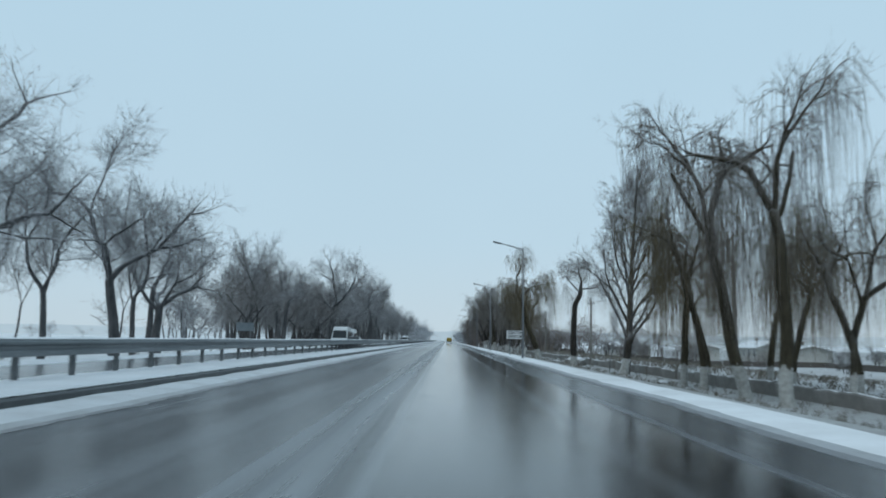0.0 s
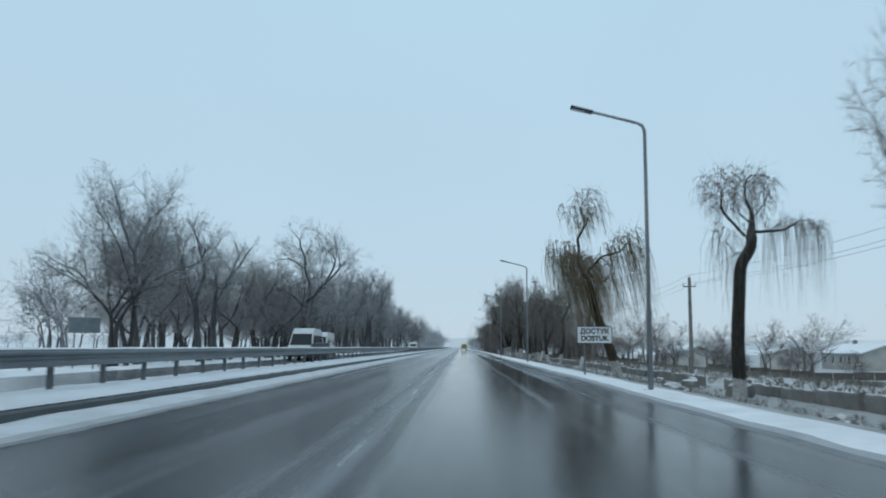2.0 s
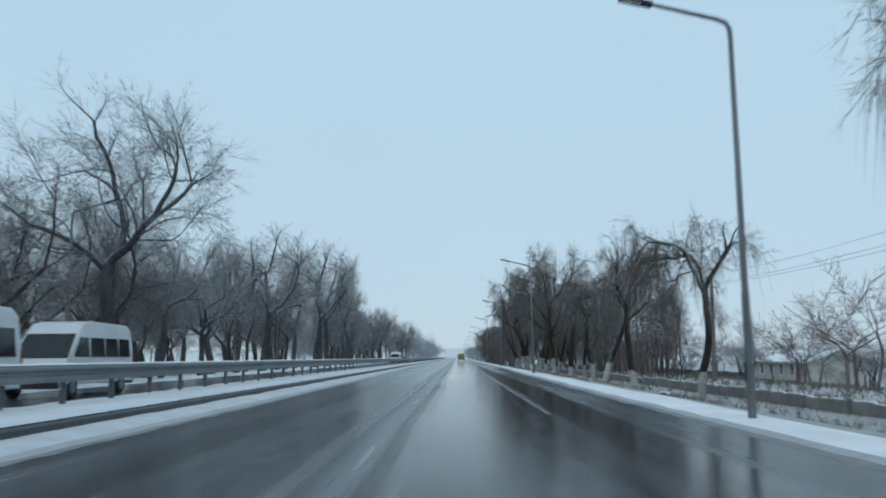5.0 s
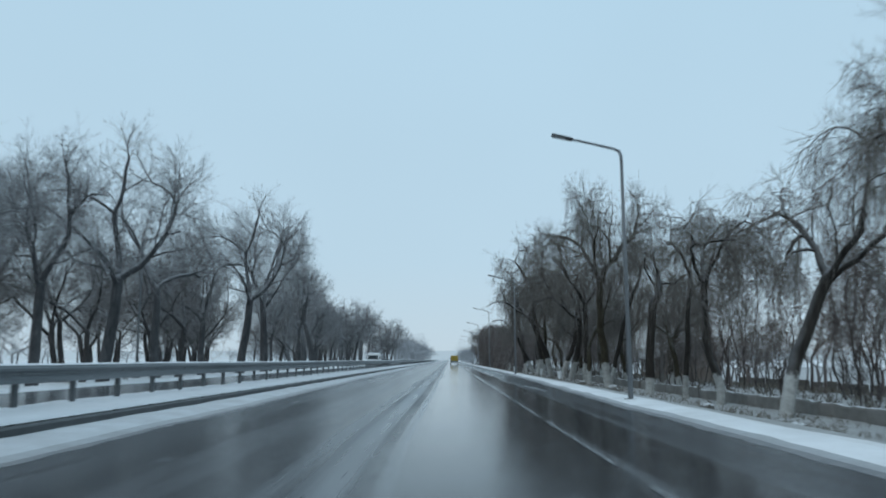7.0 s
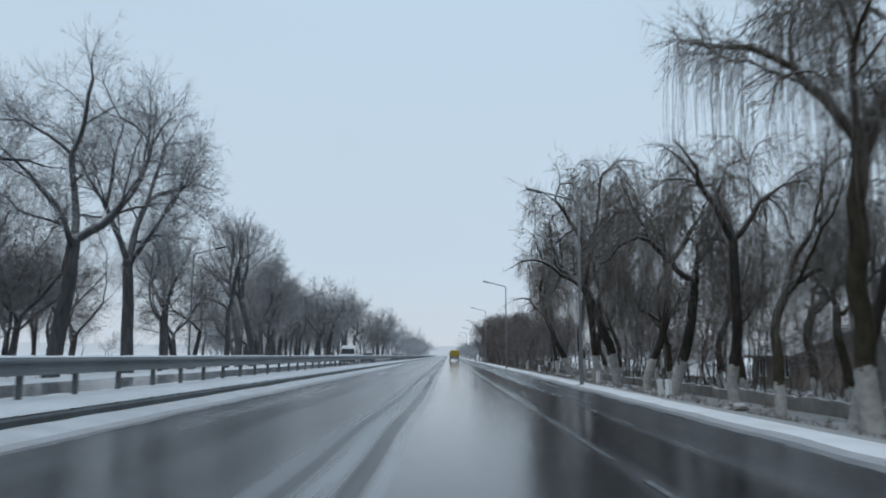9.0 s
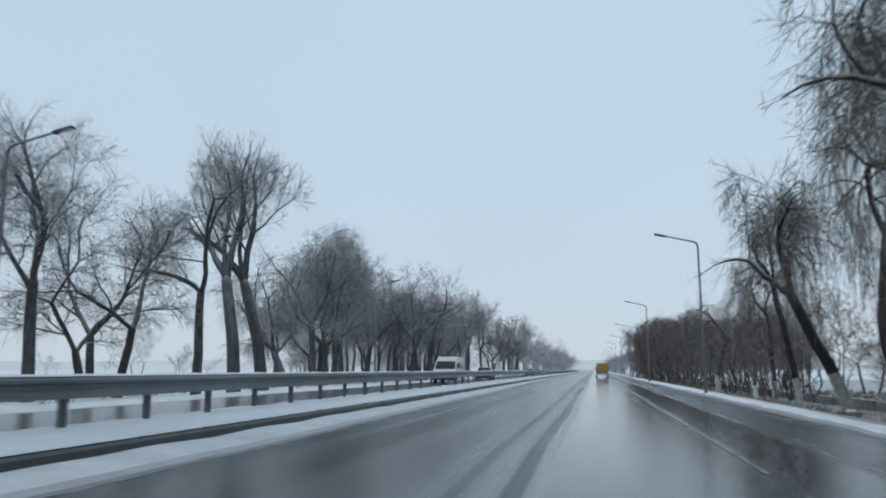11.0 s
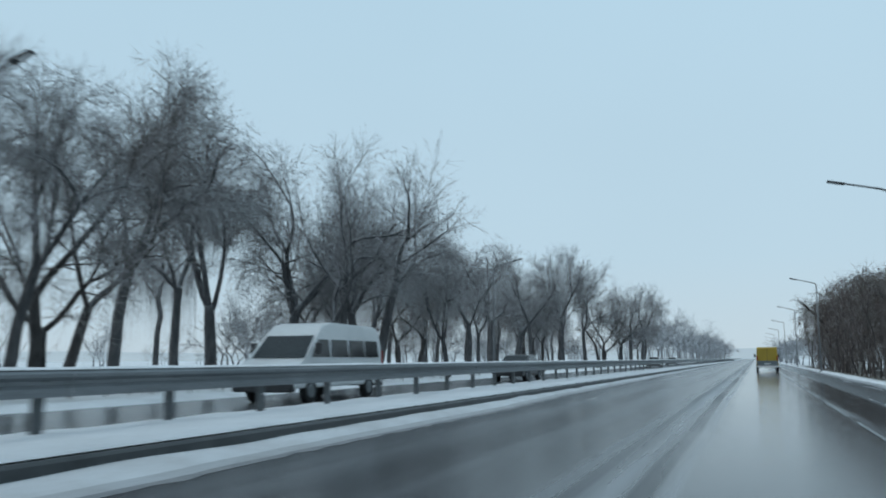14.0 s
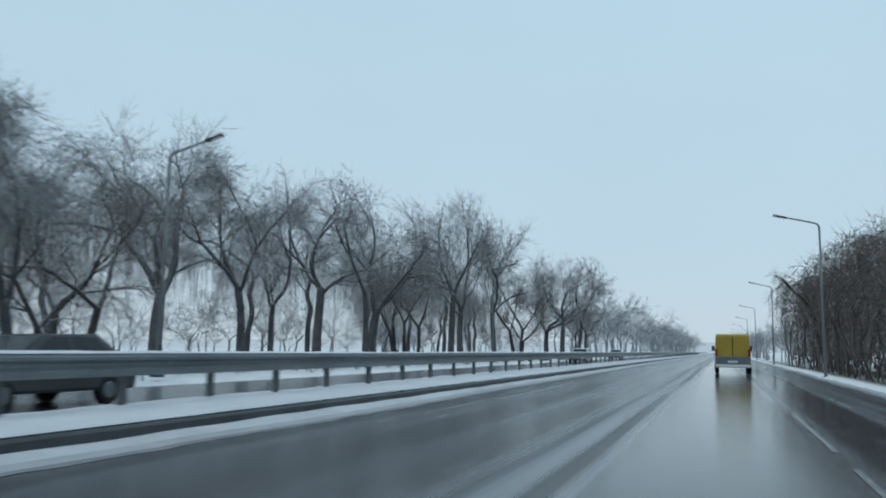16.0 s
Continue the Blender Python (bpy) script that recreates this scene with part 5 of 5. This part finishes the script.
# dry grass tufts over the field and in the ditch
def tufts(n, where, tall, seed):
    rr = np.random.default_rng(seed)
    v, f = [], []
    for _ in range(n):
        x, y = where(rr)
        z = lie(x, y)
        for b in range(6):
            a, h = rr.uniform(0, 6.28), tall * rr.uniform(0.5, 1.2)
            dx, dy = math.cos(a), math.sin(a)
            px, py = x + rr.normal() * 0.09, y + rr.normal() * 0.09
            o = len(v)
            w = 0.005
            v += [(px - dy * w, py + dx * w, z - 0.03), (px + dy * w, py - dx * w, z - 0.03), (px + dx * h * 0.25 + dy * w * 0.7, py + dy * h * 0.25 - dx * w * 0.7, z + 0.65 * h), (px + dx * h * 0.6, py + dy * h * 0.6, z + h)]
            f += [(o, o + 1, o + 2), (o, o + 2, o + 3)]
    return v, f


setting("field_grass", tufts(4000, lambda r: (12.2 + abs(r.normal()) * 9, r.uniform(5, 235)), 0.30, 3), GRASS, "dry grass standing through the snow", "grass", kind="stuff")
setting("ditch_grass", tufts(2600, lambda r: (r.uniform(6.4, 11.3), r.uniform(0, 350)), 0.16, 4), GRASS, "short dead grass and stalks in the ditch", "grass", kind="stuff")
setting("verge_grass", tufts(1500, lambda r: (r.uniform(-36, -17.8), r.uniform(20, 360)), 0.30, 6), GRASS, "dry stalks standing through the snow under the trees", "grass", kind="stuff")


# ---- vehicles ----
def hull(outline, half, bevel=0.08, lean=0.0, waist=0.0):
    """A body drawn by its side outline (y, z), drawn in towards the roof."""
    bm = bmesh.new()
    zs = [p[1] for p in outline]
    top = max(zs)
    sides = []
    for s in (-1, 1):
        sides.append([bm.verts.new((s * (half - lean * max(0.0, (z - waist) / (top - waist))), y, z)) for y, z in outline])
    bm.faces.new(sides[0])
    bm.faces.new(sides[1])
    n = len(outline)
    for i in range(n):
        bm.faces.new((sides[0][i], sides[0][(i + 1) % n], sides[1][(i + 1) % n], sides[1][i]))
    bmesh.ops.bevel(bm, geom=bm.edges[:], offset=bevel, segments=2, affect="EDGES", profile=0.6)
    return bm


def wheel(root, x, y, r):
    s = 1 if x > 0 else -1
    bm = bmesh.new()
    m = pose(0, 0, 0, 0, 90, 0)
    bmesh.ops.create_cone(bm, cap_ends=True, segments=24, radius1=r, radius2=r, depth=0.2, matrix=m)
    bmesh.ops.bevel(bm, geom=[e for e in bm.edges if len(e.link_faces) == 2 and abs(e.calc_face_angle(0)) > 1], offset=0.03, segments=2, affect="EDGES")
    w = part("wheel", bm, RUBBER, root, at=pose(x, y, r))
    bm = bmesh.new()
    bmesh.ops.create_cone(bm, cap_ends=True, segments=18, radius1=r * 0.62, radius2=r * 0.5, depth=0.03, matrix=pose(s * 0.105, 0, 0, 0, 90 * s, 0))
    part("rim", bm, ZINC, w)


def panes(root, name, verts):
    bm = bmesh.new()
    vs = [bm.verts.new(v) for v in verts]
    f = bm.faces.new(vs)
    r = bmesh.ops.extrude_face_region(bm, geom=[f])
    n = f.normal.copy() if f.normal.length else Vector((0, 0, 1))
    f.normal_update()
    n = f.normal
    bmesh.ops.translate(bm, verts=[e for e in r["geom"] if isinstance(e, bmesh.types.BMVert)], vec=n * 0.012)
    return part(name, bm, GLASS, root)


def minibus(label, paint, x, y, turn, tall=2.55, group="oncoming minibuses"):
    """Faces -y before turning."""
    root = thing("minibus", label, "minibus", group, pose(x, y, 0.02, 0, 0, turn))
    k = tall / 2.55
    outline = ((-2.72, 0.42), (-2.78, 0.75), (-2.62, 1.02), (-2.05, 1.22), (-1.32, 2.18 * k), (-1.0, 2.46 * k), (-0.4, tall), (2.4, tall - 0.04), (2.72, 2.3 * k), (2.80, 1.2), (2.78, 0.42))
    part("body", hull(outline, 0.97, 0.07, 0.14, 1.1), paint, root, smooth=False)

    def side(s, y0, y1, z0, z1):
        xa, xb = s * (0.975 - 0.14 * max(0, z0 - 1.1) / (tall - 1.1)), s * (0.975 - 0.14 * (z1 - 1.1) / (tall - 1.1))
        v = [(xa, y0, z0), (xa, y1, z0), (xb, y1 - 0.03, z1), (xb, y0 + (0.45 if y0 < -1 else 0.03), z1)]
        panes(root, "side_window", v if s > 0 else v[::-1])

    for s in (-1, 1):
        for y0, y1 in ((-1.78, -0.72), (-0.62, 0.42), (0.52, 1.5), (1.6, 2.5)):
            side(s, y0, y1, 1.28, 1.98 * k)
        for yy in (-1.85, 1.75):
            wheel(root, s * 0.88, yy, 0.34)
        part("mirror", a_box(s * 1.0, s * 1.16, -1.72, -1.60, 1.35, 1.68, bevel=0.03) if s > 0 else a_box(-1.16, -1.0, -1.72, -1.60, 1.35, 1.68, bevel=0.03), DARK_METAL, root)
        part("headlight", a_box(min(s * 0.60, s * 0.92), max(s * 0.60, s * 0.92), -2.80, -2.66, 0.78, 1.0, bevel=0.03), LAMP_CLEAR, root, "clear headlight")
        part("tail_light", a_box(min(s * 0.84, s * 0.96), max(s * 0.84, s * 0.96), 2.74, 2.83, 1.0, 1.5, bevel=0.02), LAMP_RED, root, "red tail light")
    panes(root, "windscreen", [(-0.86, -2.06, 1.26), (0.86, -2.06, 1.26), (0.78, -1.42, 2.1 * k), (-0.78, -1.42, 2.1 * k)])
    panes(root, "rear_window", [(0.78, 2.815, 1.3), (-0.78, 2.815, 1.3), (-0.74, 2.76, 2.05 * k), (0.74, 2.76, 2.05 * k)])
    part("grille", a_box(-0.52, 0.52, -2.80, -2.70, 0.62, 0.92, bevel=0.02), DARK_METAL, root)
    part("bumper", a_box(-0.95, 0.95, -2.86, -2.62, 0.32, 0.58, bevel=0.05), DARK_METAL, root)
    part("bumper", a_box(-0.95, 0.95, 2.66, 2.88, 0.34, 0.56, bevel=0.05), DARK_METAL, root)
    return root


minibus("white high-roof minibus on the opposite carriageway", CAR_WHITE, -12.8, 98.0, 0, 2.62)
minibus("white minibus on the opposite carriageway", CAR_WHITE, -13.0, 106.0, 0, 2.45)
minibus("white minibus on the opposite carriageway", CAR_WHITE, -12.5, 243.2, 0, 2.3)


def car(label, paint, x, y, turn):
    root = thing("car", label, "car", "oncoming cars", pose(x, y, 0.02, 0, 0, turn))
    part("body", hull(((-2.1, 0.3), (-2.15, 0.6), (-1.95, 0.82), (-0.9, 0.95), (1.6, 0.98), (2.1, 0.9), (2.15, 0.55), (2.1, 0.3)), 0.86, 0.07, 0.06, 0.6), paint, root)
    part("cabin", hull(((-1.0, 0.9), (-0.25, 1.42), (1.1, 1.45), (1.85, 0.95)), 0.80, 0.05, 0.14, 0.95), paint, root)
    for s in (-1, 1):
        for y0, y1, y2, y3 in ((-0.70, 0.35, 0.30, -0.12), (0.45, 1.45, 1.05, 0.42)):
            v = [(s * 0.802, y0, 0.98), (s * 0.802, y1, 0.98), (s * 0.685, y2, 1.37), (s * 0.685, y3, 1.37)]
            panes(root, "side_window", v if s > 0 else v[::-1])
        for yy in (-1.35, 1.3):
            wheel(root, s * 0.78, yy, 0.30)
        part("headlight", a_box(min(s * 0.5, s * 0.8), max(s * 0.5, s * 0.8), -2.16, -2.02, 0.62, 0.76, bevel=0.02), LAMP_CLEAR, root, "clear headlight")
    panes(root, "windscreen", [(-0.72, -0.98, 0.96), (0.72, -0.98, 0.96), (0.62, -0.34, 1.38), (-0.62, -0.34, 1.38)])
    part("bumper", a_box(-0.84, 0.84, -2.2, -2.02, 0.28, 0.48, bevel=0.04), DARK_METAL, root)
    return root


car("dark estate car on the opposite carriageway", CAR_DARK, -10.9, 94.5, 0)
car("dark estate car on the opposite carriageway", CAR_DARK, -12.4, 265.5, 0)
car("white saloon car far along the opposite carriageway", CAR_WHITE, -12.4, 331.0, 0)
car("white saloon car far along the opposite carriageway", CAR_WHITE, -13.6, 368.0, 0)


def cargo_van():
    root = thing("delivery_van", "yellow delivery van with a grey lower tail", "van", at=pose(1.05, 302.0, 0.02, 0, 0, 180))
    part("body", hull(((-2.5, 0.42), (-2.55, 0.8), (-2.4, 1.05), (-1.75, 1.25), (-1.1, 2.0), (-0.8, 2.14), (2.4, 2.16), (2.5, 2.05), (2.55, 0.95), (2.5, 0.42)), 0.92, 0.06, 0.08, 1.0), CAR_YELLOW, root)
    part("tail_panel", a_box(-0.86, 0.86, 2.50, 2.585, 0.52, 0.95, bevel=0.02), SIGN_BACK, root, "dirty grey lower tail")
    part("bumper", a_box(-0.9, 0.9, 2.5, 2.66, 0.36, 0.52, bevel=0.04), SIGN_WHITE, root, "pale rear bumper")
    part("door_seam", a_box(-0.012, 0.012, 2.53, 2.575, 0.95, 2.02), DARK_METAL, root)
    part("number_plate", a_box(-0.26, 0.26, 2.585, 2.60, 0.62, 0.73, bevel=0.003), SIGN_WHITE, root, "blank number plate")
    for s in (-1, 1):
        for yy in (-1.65, 1.6):
            wheel(root, s * 0.84, yy, 0.32)
        part("tail_light", a_box(min(s * 0.78, s * 0.90), max(s * 0.78, s * 0.90), 2.48, 2.58, 0.98, 1.35, bevel=0.02), LAMP_RED, root, "red tail light")
        part("mirror", a_box(min(s * 0.95, s * 1.12), max(s * 0.95, s * 1.12), -1.62, -1.50, 1.25, 1.55, bevel=0.03), DARK_METAL, root)
    panes(root, "windscreen", [(-0.82, -1.77, 1.29), (0.82, -1.77, 1.29), (0.75, -1.16, 1.95), (-0.75, -1.16, 1.95)])
    return root


cargo_van()

# models that stand in no row are not kept
for kind, (root, _) in MODELS.items():
    if kind not in USED:
        for o in (*root.children_recursive, root):
            bpy.data.objects.remove(o)
